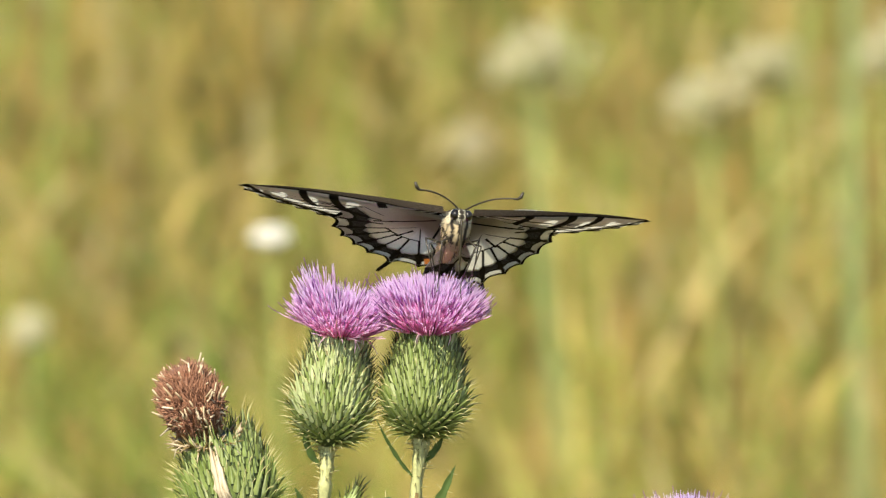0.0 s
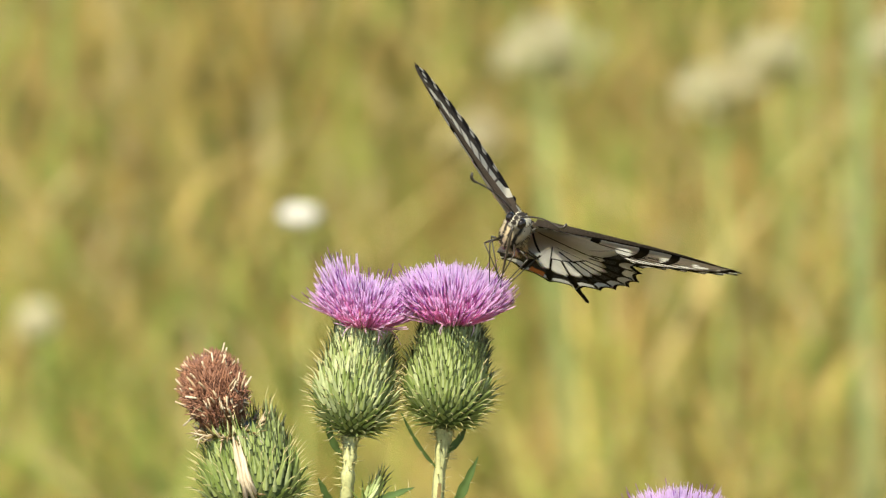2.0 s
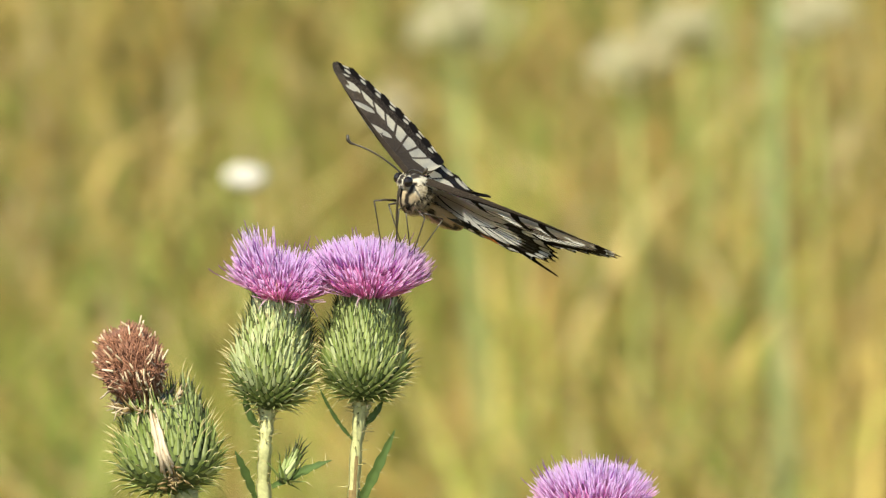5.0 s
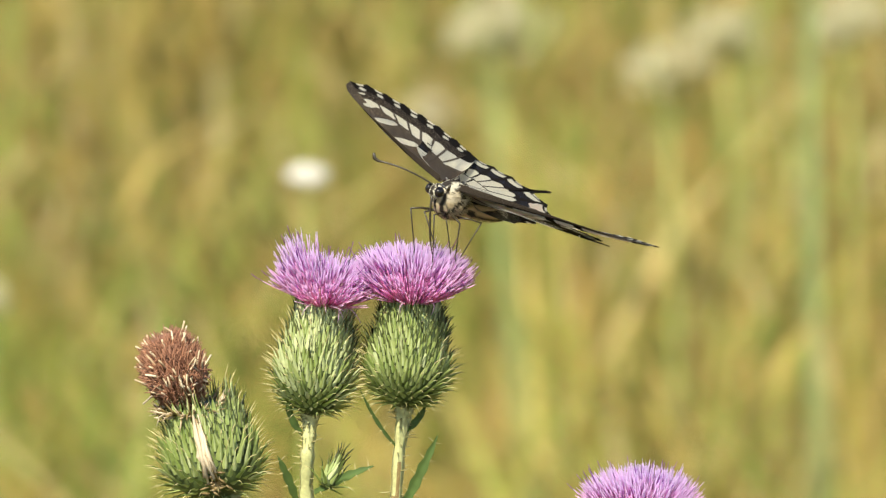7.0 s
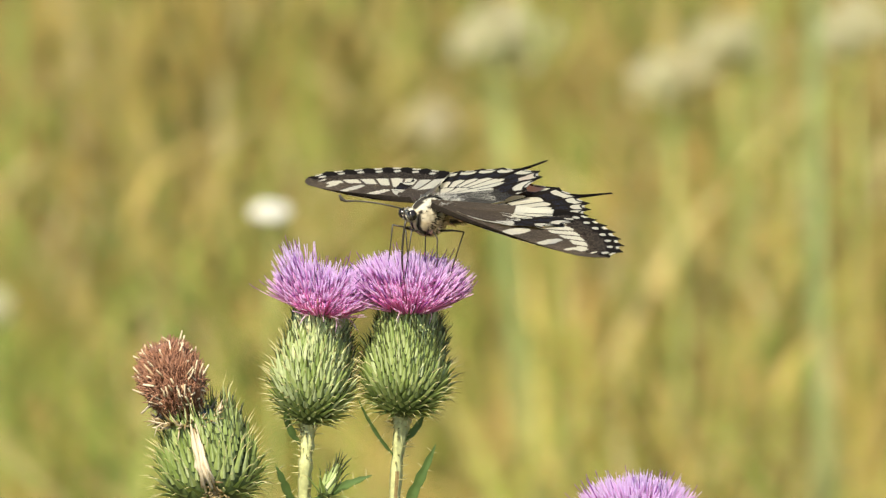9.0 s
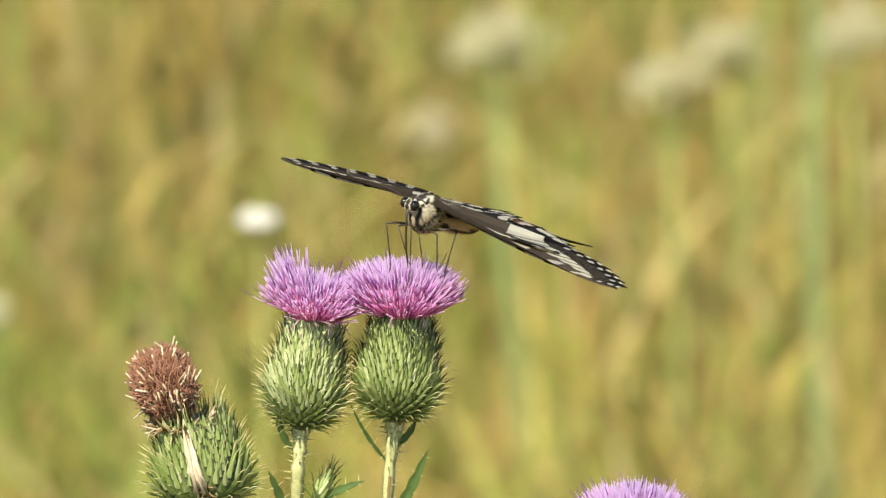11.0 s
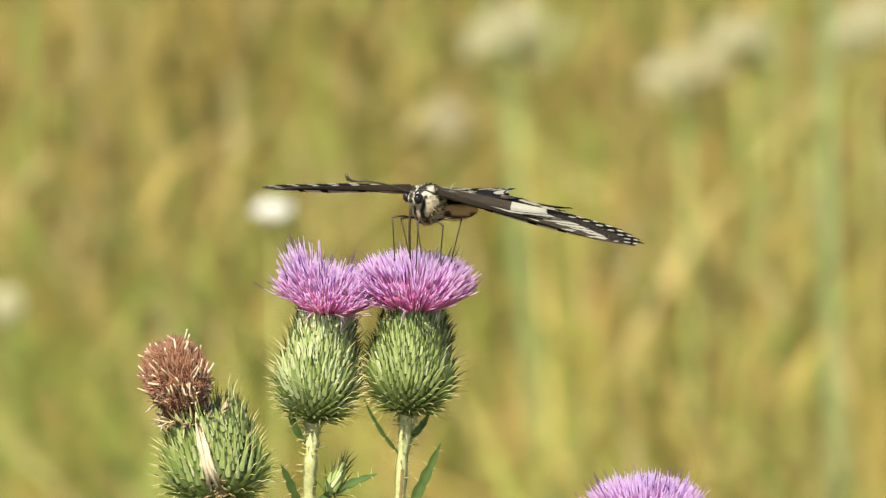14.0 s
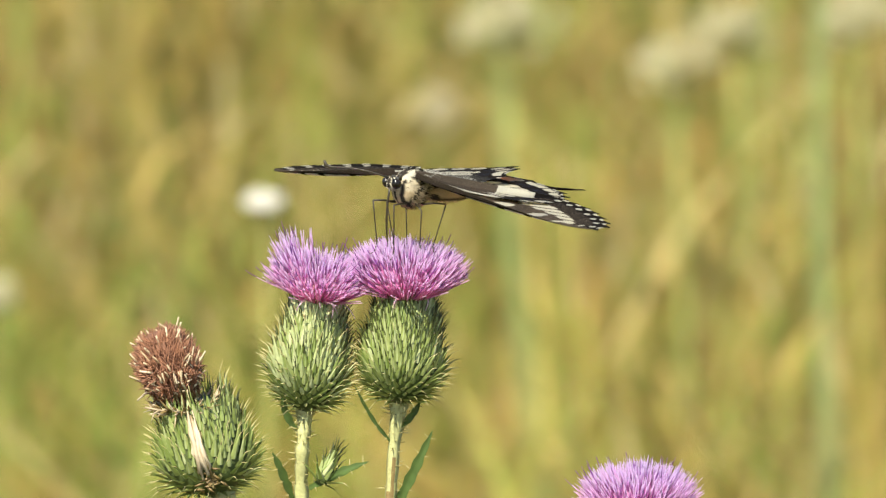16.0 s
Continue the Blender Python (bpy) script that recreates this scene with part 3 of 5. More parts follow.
for x, y, z, r in ((0.0369, 2.3667, 0.428, 0.018), (0.1050, 2.2656, 0.430, 0.015), (0.1345, 2.4629, 0.406, 0.014), (0.1821, 2.3672, 0.430, 0.016)):
    build_umbel(x, y, z, r * 1.12, "flat cream umbel flower on a green stem in the meadow")
for x, y, z, r, m in ((0.0079, 2.556, 0.345, 0.0085, DULL), (-0.160, 1.9528, 0.395, 0.0065, CREAM), (0.0719, 2.5292, 0.220, 0.010, DULL)):
    build_white_flower("pale_flower", x, y, z, r, "pale rounded meadow flower among dry grass", m, 1.0)


def build_reed(x, y, z, width, tilt, bend, colour, label):
    """A broad grass leaf with a folded midrib, standing in the meadow."""
    rows, v, f, c = 12, [], [], []
    rib = Soup()
    foot = x - tilt * z
    for i in range(rows + 1):
        t = i / rows
        w = width * (0.75 + 0.5 * t - 1.15 * t ** 4) / 2 + 0.0004
        px = foot + tilt * t * z * 1.5 + bend * (t * 1.5 - 1) ** 2 * z
        pz = t * z * 1.5
        for k, dy in ((-1, 0.0), (-0.5, 0.25), (0, 0.45), (0.5, 0.25), (1, 0.0)):
            v.append((px - foot + w * k, dy * w, pz))
            c.append([q * (1.0 - 0.12 * abs(k)) for q in colour])
    for i in range(rows):
        for k in range(4):
            a = 5 * i + k
            f.append((a, a + 1, a + 6, a + 5))
    ob = tagged(new("grass_leaf"), label, "grass", "broad grass leaves")
    ob.location = (foot, y, -0.02)
    part("blade", mesh("blade", v, f, MEADOW, c), ob)
    rib.tube([(v[5 * i + 2][0], v[5 * i + 2][1] + 0.0002, v[5 * i + 2][2]) for i in range(rows + 1)], [0.0006 * (1.1 - i / rows) for i in range(rows + 1)], 5, colour)
    part("midrib", rib.data("midrib", MEADOW, True), ob, "raised pale midrib")
    return ob


for x, y, z, w, tilt, bend, col in (
    (0.1556, 2.05, 0.42, 0.008, -0.03, 0.05, (0.30, 0.355, 0.14)), (0.1440, 2.45, 0.38, 0.006, 0.10, -0.1, (0.31, 0.34, 0.11)), (0.0450, 2.15, 0.32, 0.008, -0.14, 0.1, (0.29, 0.345, 0.13)),
    (0.0360, 2.50, 0.26, 0.006, -0.05, 0.12, (0.30, 0.33, 0.09)), (-0.1721, 2.46, 0.40, 0.008, 0.04, 0.1, (0.26, 0.31, 0.08)), (0.0965, 2.54, 0.30, 0.005, 0.16, 0.1, (0.28, 0.29, 0.09)),
    (-0.0500, 2.70, 0.33, 0.006, -0.12, 0.1, (0.27, 0.28, 0.06))):
    build_reed(x, y, z, w, tilt, bend, col, "slender upright light green grass leaf in the meadow")
for x, y, z, w, tilt, bend, col in (
    (-0.1269, 2.65, 0.33, 0.008, 0.12, -0.1, (0.40, 0.31, 0.09)), (-0.1000, 2.90, 0.34, 0.007, -0.16, 0.1, (0.40, 0.30, 0.08)), (0.1403, 2.96, 0.32, 0.008, 0.04, 0.04, (0.43, 0.35, 0.12)), (-0.1300, 2.4, 0.26, 0.007, 0.05, 0.1, (0.43, 0.34, 0.11)),
    (0.0300, 2.85, 0.30, 0.007, 0.18, -0.1, (0.46, 0.33, 0.09)), (0.1200, 2.65, 0.24, 0.007, -0.13, 0.1, (0.46, 0.33, 0.09)), (-0.0250, 2.8, 0.26, 0.006, 0.15, 0.1, (0.42, 0.34, 0.10))):
    build_reed(x, y, z, w, tilt, bend, col, "slender dry straw brown grass leaf in the meadow")

# ---- swallowtail butterfly ----
BODY_Y = -0.001
FORE_ROOT, HIND_ROOT = Vector((0.0022, 0.0015, 0.0021)), Vector((0.0022, -0.0015, 0.0013))


def wing_pose(root, flap, sweep, side=1, twist=0.0):
    """A wing's pose on the body: raised by flap, swung forward by sweep and turned on its span by twist (degrees); side -1 is the left one."""
    return Matrix.Translation((root.x * side, root.y, root.z)) @ Matrix.Rotation(radians(-flap * side), 4, "Y") @ Matrix.Rotation(radians(twist), 4, "X") @ Matrix.Rotation(radians(sweep * side), 4, "Z")


def smooth_outline(points, n):
    """Even points on a rounded line through the given corners."""
    P = [Vector((*p, 0)) for p in points]
    dense = []
    for i in range(len(P) - 1):
        a, b, c, d = P[max(0, i - 1)], P[i], P[i + 1], P[min(len(P) - 1, i + 2)]
        for k in range(24):
            t = k / 24
            dense.append(0.5 * ((2 * b) + (c - a) * t + (2 * a - 5 * b + 4 * c - d) * t * t + (3 * b - a - 3 * c + d) * t ** 3))
    dense.append(P[-1])
    run = [0.0]
    for a, b in zip(dense, dense[1:]):
        run.append(run[-1] + (b - a).length)
    out = []
    for s in np.linspace(0, run[-1], n):
        out.append((float(np.interp(s, run, [p.x for p in dense])), float(np.interp(s, run, [p.y for p in dense]))))
    return out


FORE = ((0, 1.0), (5, 7.2), (11, 13.8), (18, 20.4), (24, 24.9), (28.4, 27.1), (31.4, 27.4), (33.9, 26.0), (35.4, 22.8), (35.6, 17.8), (34.7, 12.4), (33.3, 7.6), (31.6, 3.0), (29.6, -0.5), (27.0, -2.2), (14, -2.2), (5, -1.6), (0, -1.0))
HIND_BEFORE = ((0, 0.8), (5, 2.4), (11, 3.2), (17.2, 1.6), (21.8, -2.6), (23.6, -7), (23.7, -11), (22.6, -15), (20.8, -18.8), (18.6, -21.8))
HIND_AFTER = ((13.4, -24.8), (10.0, -25.2), (6.6, -24.6), (3.0, -22.6), (-1.6, -17), (-3.2, -10), (-2.2, -3.5), (0, -1))
TAIL_WAY = radians(-56.6)


def tail_outline():
    """The narrow tail of the hindwing: distance from the root and half width, down one side and up the other."""
    rows = ((28.4, 1.3), (29.6, 0.50), (32.0, 0.42), (34.6, 0.45), (35.9, 0.33))
    side = [(r * math.cos(TAIL_WAY + h / r), r * math.sin(TAIL_WAY + h / r)) for r, h in rows]
    back = [(r * math.cos(TAIL_WAY - h / r), r * math.sin(TAIL_WAY - h / r)) for r, h in rows]
    return (*side, (36.3 * math.cos(TAIL_WAY), 36.3 * math.sin(TAIL_WAY)), *back[::-1])


HIND = (*HIND_BEFORE, *tail_outline(), *HIND_AFTER)
BLACK, CREAMY, DUST = np.array((0.018, 0.014, 0.011)), np.array((0.80, 0.78, 0.68)), np.array((0.125, 0.10, 0.077))
UNDER, GREY_DUST = np.array((0.97, 0.95, 0.87)), np.array((0.16, 0.155, 0.14))
FORE_HUB, FORE_ENDS = (6.0, 5.0), (-14.5, 40.0)
HIND_HUB, HIND_ENDS = (5.5, -4.0), (-88.0, -2.0)
FORE_VEINS = (0.0, 0.18, 0.35, 0.50, 0.63, 0.75, 0.87, 1.0)
HIND_VEINS = (-0.50, -0.28, -0.06, 0.13, 0.305, 0.44, 0.56, 0.69, 0.83, 1.0, 1.16, 1.4)
PATCH = (8.2, 7.4, 5.8, 4.6, 3.6, 2.8, 2.2)
BARS = (((13.8, 12.0), (17.2, 9.2), 1.6), ((20.0, 17.3), (23.0, 14.9), 1.25), ((24.4, 21.2), (26.0, 20.0), 0.75), ((28.6, 23.6), (29.6, 22.8), 0.4))


def in_bar(x, y):
    """Whether (x, y) lies in one of the pale bars across the discal cell and beyond it."""
    for (ax, ay), (bx, by), h in BARS:
        dx, dy = bx - ax, by - ay
        s = max(0.0, min(1.0, ((x - ax) * dx + (y - ay) * dy) / (dx * dx + dy * dy)))
        if math.hypot(x - ax - s * dx, y - ay - s * dy) < h * (0.62 + 0.38 * math.sin(math.pi * (0.15 + 0.75 * s))):
            return True
    return False


def cell_of(f, bounds):
    """Index of the cell between two veins, place within it (-1..1) and half its width."""
    for k in range(len(bounds) - 1):
        if bounds[k] <= f < bounds[k + 1]:
            m, h = (bounds[k] + bounds[k + 1]) / 2, (bounds[k + 1] - bounds[k]) / 2
            return k, (f - m) / h, h
    return -1, 0.0, 1.0


def fore_colour(x, y, d, k, u, vein, under, rnd):
    """Scales of the forewing at (x, y), d mm inside the outer margin, in cell k between the veins."""
    r, ang = math.hypot(x, y), math.degrees(math.atan2(y, x))
    w = d + rnd.gauss(0, 0.06)
    pale = (UNDER if under else CREAMY) * (0.93 + 0.1 * rnd.random())
    dark = DUST * (0.6 + 0.7 * rnd.random()) * (2.3 if rnd.random() < 0.1 else 1.0)
    near_hub = math.hypot(x - 11.0, y - 9.5)
    if under:
        costa = float(np.interp(r, (4, 8.5, 17, 26.5, 33.6, 38.2), (58, 55, 51.4, 48.6, 46.0, 43.6)))
        if ang > costa - 22 / max(r, 3):
            return dark
        if w < 0.4:
            return BLACK if abs(u) > 0.35 else pale
        if w < 1.5 + 0.4 * u * u and k >= 0:
            return pale if abs(u) < 0.8 else BLACK
        if w < 3.4 + 2.6 * max(0.0, min(1.0, (20 - y) / 20)) + 0.7 * u * u:
            return BLACK * 1.5
        if vein < 0.26 and k >= 0 and near_hub > 9.0 or abs(near_hub - 9.0) < 0.35 and 0 < k < 6:
            return BLACK
        if ang > costa - 36 / max(r, 3) or ang > 24 + 0.15 * r and (12.0 < r < 13.4 or 20.8 < r < 22.8 or 27.0 < r < 28.8):
            return BLACK * 1.3
        if r < 26 and (abs(ang - 25) < 18.0 / max(r, 3) or abs(ang - 8) < 17.0 / max(r, 3) or abs(ang - 37) < 15.0 / max(r, 3) or abs(ang - 16) < 14.0 / max(r, 3) and r > 9 or abs(ang + 1) < 14.0 / max(r, 3)) or near_hub < 9 and ang > 12 and 11.5 < r < 13.2:
            return BLACK
        return pale
    if in_bar(x, y):
        return pale
    if k < 0 and ang > 30:
        return dark * 1.5 if ang > 37.6 and 24 < r < 36 and rnd.random() < 0.4 else dark
    if k < 0:
        return pale if 5.8 < w and x > 15.6 - 0.3 * y and vein > 0.22 else (BLACK if w < 5.8 else dark)
    if w < 0.75:
        return pale if abs(u) < 0.4 and w < 0.6 else BLACK
    if w < 2.55:
        return pale if abs(u) < 0.40 * math.sqrt(max(0.0, 1 - ((w - 1.8) / 0.6) ** 2)) else BLACK
    a = 5.7 + 0.5 * u * u
    if a < w < a + PATCH[k] - 0.8 * u * u and vein > 0.25 and (near_hub > 8.4 or k > 2) and x > 15.6 - 0.3 * y:
        return pale
    return dark if w > 5.6 or rnd.random() < 0.45 else BLACK * 1.6


def hind_colour(x, y, d, k, u, vein, under, rnd):
    """Scales of the hindwing, likewise."""
    w = d + rnd.gauss(0, 0.06)
    far, turn = math.hypot(x, y), math.degrees(math.atan2(y, x))
    if far > 28.9 and x < 19.5 + 3.0 * (-24 - y) and y < -22:
        return BLACK if rnd.random() > 0.05 else DUST
    pale = (UNDER if under else CREAMY) * (0.93 + 0.1 * rnd.random())
    if under:
        basal = max(0.0, min(1.0, (11.5 - far + rnd.gauss(0, 0.5)) / 6))
        pale = pale * (1 - basal * np.array((0.42, 0.48, 0.60)))
    line = 0.22 if under else 0.18
    if not under and (x < 0.8 and y > -16 or x < 6.4 + 0.2 * y and y > -15) and rnd.random() < 0.88 - 0.04 * max(0.0, -9 - y):
        return GREY_DUST * (0.2 + 1.1 * rnd.random() ** 2)
    if 1.5 < far < 15 and (abs(turn + 13) * far < 57 * line or abs(turn + 66) * far < 57 * line and far < 11 or abs(turn + 40) * far < 57 * line and 9.5 < far):
        return BLACK
    if k < 0:
        return pale if under or x > 2.5 else GREY_DUST * (0.4 + 1.2 * rnd.random())
    if w < 0.5:
        return pale if abs(u) < 0.4 and not under else BLACK
    if w < 0.9:
        return BLACK if not under or w < 0.7 else pale
    if k == 2 and 0.9 < w < 3.8 and abs(u) < 0.6:
        return np.array((0.66, 0.22, 0.05)) if under else pale
    if w < 2.8 - 0.8 * u * u and abs(u) < 0.8:
        return pale * (0.78 if under else 1.0)
    if w < (6.7 if under else 7.4) - 1.1 * (1 - u * u):
        if abs(u) < 0.7 and 3.4 < w < 5.6 and rnd.random() < (0.55 if under else 0.25):
            return np.array((0.20, 0.19, 0.18)) if under else np.array((0.05, 0.06, 0.10))
        return np.array((0.06, 0.05, 0.042)) if under else BLACK * 1.6
    r = math.hypot(x - 5.5, y + 4.0)
    if vein < line and r > 7.4 or abs(r - 7.4) < line + 0.05 and 2 < k < 8 or r < 7.4 and vein < line and (k == 2 and u > 0 or k == 7 and u > 0):
        return BLACK
    return pale


def wing_scales(edge, hub, ends, veins, colour, margin, m, scallop):
    """Points of the wing as a fan over its outline, with scalloped margin, and the colour of both sides."""
    n = len(edge)
    rnd = random.Random(21)
    cells = []
    for ex, ey in edge:
        ang = math.degrees(math.atan2(ey - hub[1], ex - hub[0]))
        f = (ang - ends[0]) / (ends[1] - ends[0])
        k, u, h = cell_of(f, veins)
        far = math.hypot(ex - hub[0], ey - hub[1])
        cells.append(scallop * (u * u - 0.4) if k >= 0 and far > 9 and math.hypot(ex, ey) < (28.9 if ey < -15 else 99) else 0.0)
    pts = []
    for (ex, ey), wave in zip(edge, cells):
        R = math.hypot(ex, ey)
        for j in range(m):
            a = 0.015 + 0.985 * (j / (m - 1)) ** 0.8
            k = a * (1 + wave / R * a ** 8)
            pts.append((ex * k, ey * k, a))
    lo, hi = margin
    rim = np.array([(ex * (1 + w / math.hypot(ex, ey)), ey * (1 + w / math.hypot(ex, ey))) for (ex, ey), w in zip(edge[lo:hi], cells[lo:hi])])
    P = np.array(pts)
    dist = np.concatenate([np.sqrt(((c[:, None, :2] - rim[None]) ** 2).sum(2)).min(1) for c in np.array_split(P, 40)])
    tints = []
    near = np.zeros(len(P))
    for under in (0, 1):
        out = []
        for i, (x, y, a) in enumerate(pts):
            dx, dy = x - hub[0], y - hub[1]
            ang = math.degrees(math.atan2(dy, dx))
            f = (ang - ends[0]) / (ends[1] - ends[0])
            k, u, h = cell_of(f, veins)
            vein = min(abs(f - b) for b in veins) * radians(ends[1] - ends[0]) * math.hypot(dx, dy)
            near[i] = vein
            out.append(colour(x, y, dist[i], k, u, vein, under, rnd))
        tints.append(out)
    return P, near, tints


N_EDGE, N_RAY = 540, 170
FORE_EDGE, HIND_EDGE = smooth_outline([(x * 0.97, y * 0.97) for x, y in FORE], N_EDGE), smooth_outline(HIND, N_EDGE)


def nearest(edge, place):
    """The index of the outline's point next to a place."""
    return min(range(len(edge)), key=lambda i: math.hypot(edge[i][0] - place[0], edge[i][1] - place[1]))


FORE_SCALES = wing_scales(FORE_EDGE, FORE_HUB, FORE_ENDS, FORE_VEINS, fore_colour, (nearest(FORE_EDGE, (32.6, 27.0)), nearest(FORE_EDGE, (29.0, -1.0))), N_RAY, 1.25)
HIND_SCALES = wing_scales(HIND_EDGE, HIND_HUB, HIND_ENDS, HIND_VEINS, hind_colour, (nearest(HIND_EDGE, (21.8, -2.6)), nearest(HIND_EDGE, (0.6, -18.5))), N_RAY, 1.4)


def wing_mesh(name, scales, side, camber, lift=0.0, fold=0.0):
    """A thin cambered wing with raised veins; upper and lower side carry their own scales."""
    P, near, tints = scales
    n, m = N_EDGE, N_RAY
    a = P[:, 2]
    z0 = camber * (np.sin(np.pi * a) - 0.9 * a * a)
    rib = np.where(near < 0.2, 0.05, 0.0)
    run = np.repeat(np.arange(n) / n, m)
    z0 = z0 + lift * a ** 3 * np.clip((run - 0.36) / 0.1, 0, 1) * (1 - np.clip((run - 0.6) / 0.12, 0, 1))
    z0 = z0 - fold * np.clip(5.0 - P[:, 0], 0, 9) ** 1.5 * np.clip(-P[:, 1] / 6.0, 0, 1)
    thick = 0.035 * (1.1 - 0.5 * a)
    verts, tint, faces, slots = [], [], [], []
    for under in (0, 1):
        z = z0 + (thick + rib) * (1 - 2 * under)
        verts += list(zip(P[:, 0] * side / 1000, P[:, 1] / 1000, z / 1000))
        tint += tints[under]
        b = under * n * m
        for i in range(n - 1):
            for j in range(m - 1):
                q = (b + i * m + j, b + i * m + j + 1, b + (i + 1) * m + j + 1, b + (i + 1) * m + j)
                faces.append(q if (under == 1) == (side == 1) else q[::-1])
        slots += [under] * ((n - 1) * (m - 1))
    for i in range(n - 1):
        p, q = i * m + m - 1, (i + 1) * m + m - 1
        faces.append((p, q, q + n * m, p + n * m))
        slots.append(0)
    return mesh(name, verts, faces, [WING, WING_UNDER], tint, slots=slots)


def lump(soup, centre, radii, tint, rings=10, sides=14, turn=None):
    n0 = len(soup.v)
    for j in range(rings + 1):
        t = math.pi * j / rings
        for k in range(sides):
            a = 2 * math.pi * k / sides
            v = Vector((radii[0] * math.sin(t) * math.cos(a), radii[1] * math.cos(t), radii[2] * math.sin(t) * math.sin(a)))
            soup.v.append(Vector(centre) + v)
            soup.c.append(tint(v) if callable(tint) else tint)
    for j in range(rings):
        for k in range(sides):
            a, b = n0 + j * sides + k, n0 + j * sides + (k + 1) % sides
            soup.f.append((a, b, b + sides, a + sides))
            soup.s.append(0)


def hairs(soup, centre, radii, count, length, tint, rnd, back=0.5):
    for _ in range(count):
        d = Vector((rnd.gauss(0, 1), rnd.gauss(0, 1), rnd.gauss(0, 1))).normalized()
        p = Vector(centre) + Vector((d.x * radii[0], d.y * radii[1], d.z * radii[2])) * 0.95
        o = (d + Vector((rnd.gauss(0, .25), -back + rnd.gauss(0, .25), rnd.gauss(0, .25)))).normalized()
        c = tint(Vector((d.x * radii[0], d.y * radii[1], d.z * radii[2])))
        k = length * rnd.uniform(0.5, 1.2)
        soup.tube([p, p + o * k * 0.6, p + o * k + Vector((0, -0.2, -0.1)) * k], (0.00006, 0.00005, 0.00001), 3, c)


FURRY, FURRY_DARK = (0.46, 0.37, 0.23), (0.03, 0.025, 0.02)


def thorax_tint(v):
    """Black back with two pale shoulder tufts; pale sides with slanting black stripes, one from each eye to the legs."""
    x, slant = abs(v.x), v.y + 0.6 * v.z
    if v.z > 0.0019:
        return (0.54, 0.51, 0.40) if 0.0008 < x < 0.0019 and v.y > -0.0008 else FURRY_DARK
    if v.y > 0.0006 and abs(x - 0.0013 - 0.08 * (v.z + 0.001)) < 0.00030 or x < 0.00025 and v.y > 0.001:
        return FURRY_DARK
    if x > 0.0014 and (abs(slant - 0.0004) < 0.00045 or abs(slant + 0.0022) < 0.00032):
        return FURRY_DARK
    return (0.55, 0.48, 0.34) if v.z > 0 else FURRY


def abdomen_tint(v):
    if v.z > 0.0010:
        return FURRY_DARK
    if abs(abs(v.x) - 0.0013) < 0.0003 and v.z < 0:
        return (0.05, 0.04, 0.03)
    return (0.62, 0.46, 0.26)


def build_butterfly():
    b = tagged(new("butterfly"), "pale yellow and black swallowtail butterfly feeding on a thistle flower", "butterfly")
    rnd = random.Random(31)
    s = Soup()
    lump(s, (0, 0.0002, -0.0008), (0.0027, 0.0043, 0.0038), thorax_tint, 24, 36)
    hairs(s, (0, 0.0002, -0.0008), (0.0027, 0.0043, 0.0038), 1700, 0.0009, thorax_tint, rnd, 1.6)
    for _ in range(320):
        x, y = rnd.uniform(-0.0028, 0.0028), rnd.uniform(-0.0050, 0.0005)
        p = Vector((x, y, 0.0019 + 0.0004 * rnd.random()))
        o = Vector((x * 200 + rnd.gauss(0, 0.3), -1.0 + rnd.gauss(0, 0.3), rnd.uniform(-0.1, 0.3))).normalized()
        k = rnd.uniform(0.0014, 0.0036)
        g = rnd.uniform(0.15, 0.6)
        s.tube([p - Vector((0, 0, 0.0012)), p + o * k * 0.5, p + o * k + Vector((0, 0, -0.0006))], (0.00005, 0.00004, 0.00001), 3, (g, g * 0.97, g * 0.86))
    part("thorax", s.data("thorax", FUR, True), b, "furry cream thorax with a black stripe")
    s = Soup()
    lump(s, (0, -0.0095, -0.0016), (0.0019, 0.0080, 0.0019), abdomen_tint, 18, 16)
    hairs(s, (0, -0.0085, -0.0016), (0.0019, 0.0072, 0.0019), 500, 0.0009, abdomen_tint, rnd, 1.2)
    part("abdomen", s.data("abdomen", FUR, True), b, "cream abdomen with black lines")
    s = Soup()
    tint = lambda v: FURRY_DARK if (abs(v.x) < 0.00042 or abs(abs(v.x) - 0.00105) < 0.00026) and v.z > -0.0009 else (0.62, 0.58, 0.46)
    lump(s, (0, 0.0050, 0.0002), (0.0014, 0.0013, 0.0014), tint, 10, 12)
    hairs(s, (0, 0.0050, 0.0002), (0.0014, 0.0013, 0.0014), 90, 0.0004, tint, rnd, -0.4)
    head = part("head", s.data("head", FUR, True), b, "furry black and white head")
    for side in (1, -1):
        s = Soup()
        lump(s, (0, 0, 0), (0.00085, 0.00105, 0.00105), (1, 1, 1), 12, 16)
        part("eye", s.data("eye", EYE), head, "large glossy black eye", Matrix.Translation((0.00125 * side, 0.0054, 0.0003)))
        s = Soup()
        pts = curve_points((0.0006 * side, 0.0058, 0.0012), (0.0045 * side, 0.0108, 0.0030), (0.0094 * side, 0.0127, 0.0021), 12)
        pts += [pts[-1] + Vector((0.0006 * side, 0.0006, 0.0003)), pts[-1] + Vector((0.0009 * side, 0.0009, 0.0012))]
        s.tube(pts, [0.00017] * 11 + [0.00027, 0.00038, 0.00024], 6)
        part("antenna", s.data("antenna", LIMB), head, "thin black clubbed antenna")
    return b


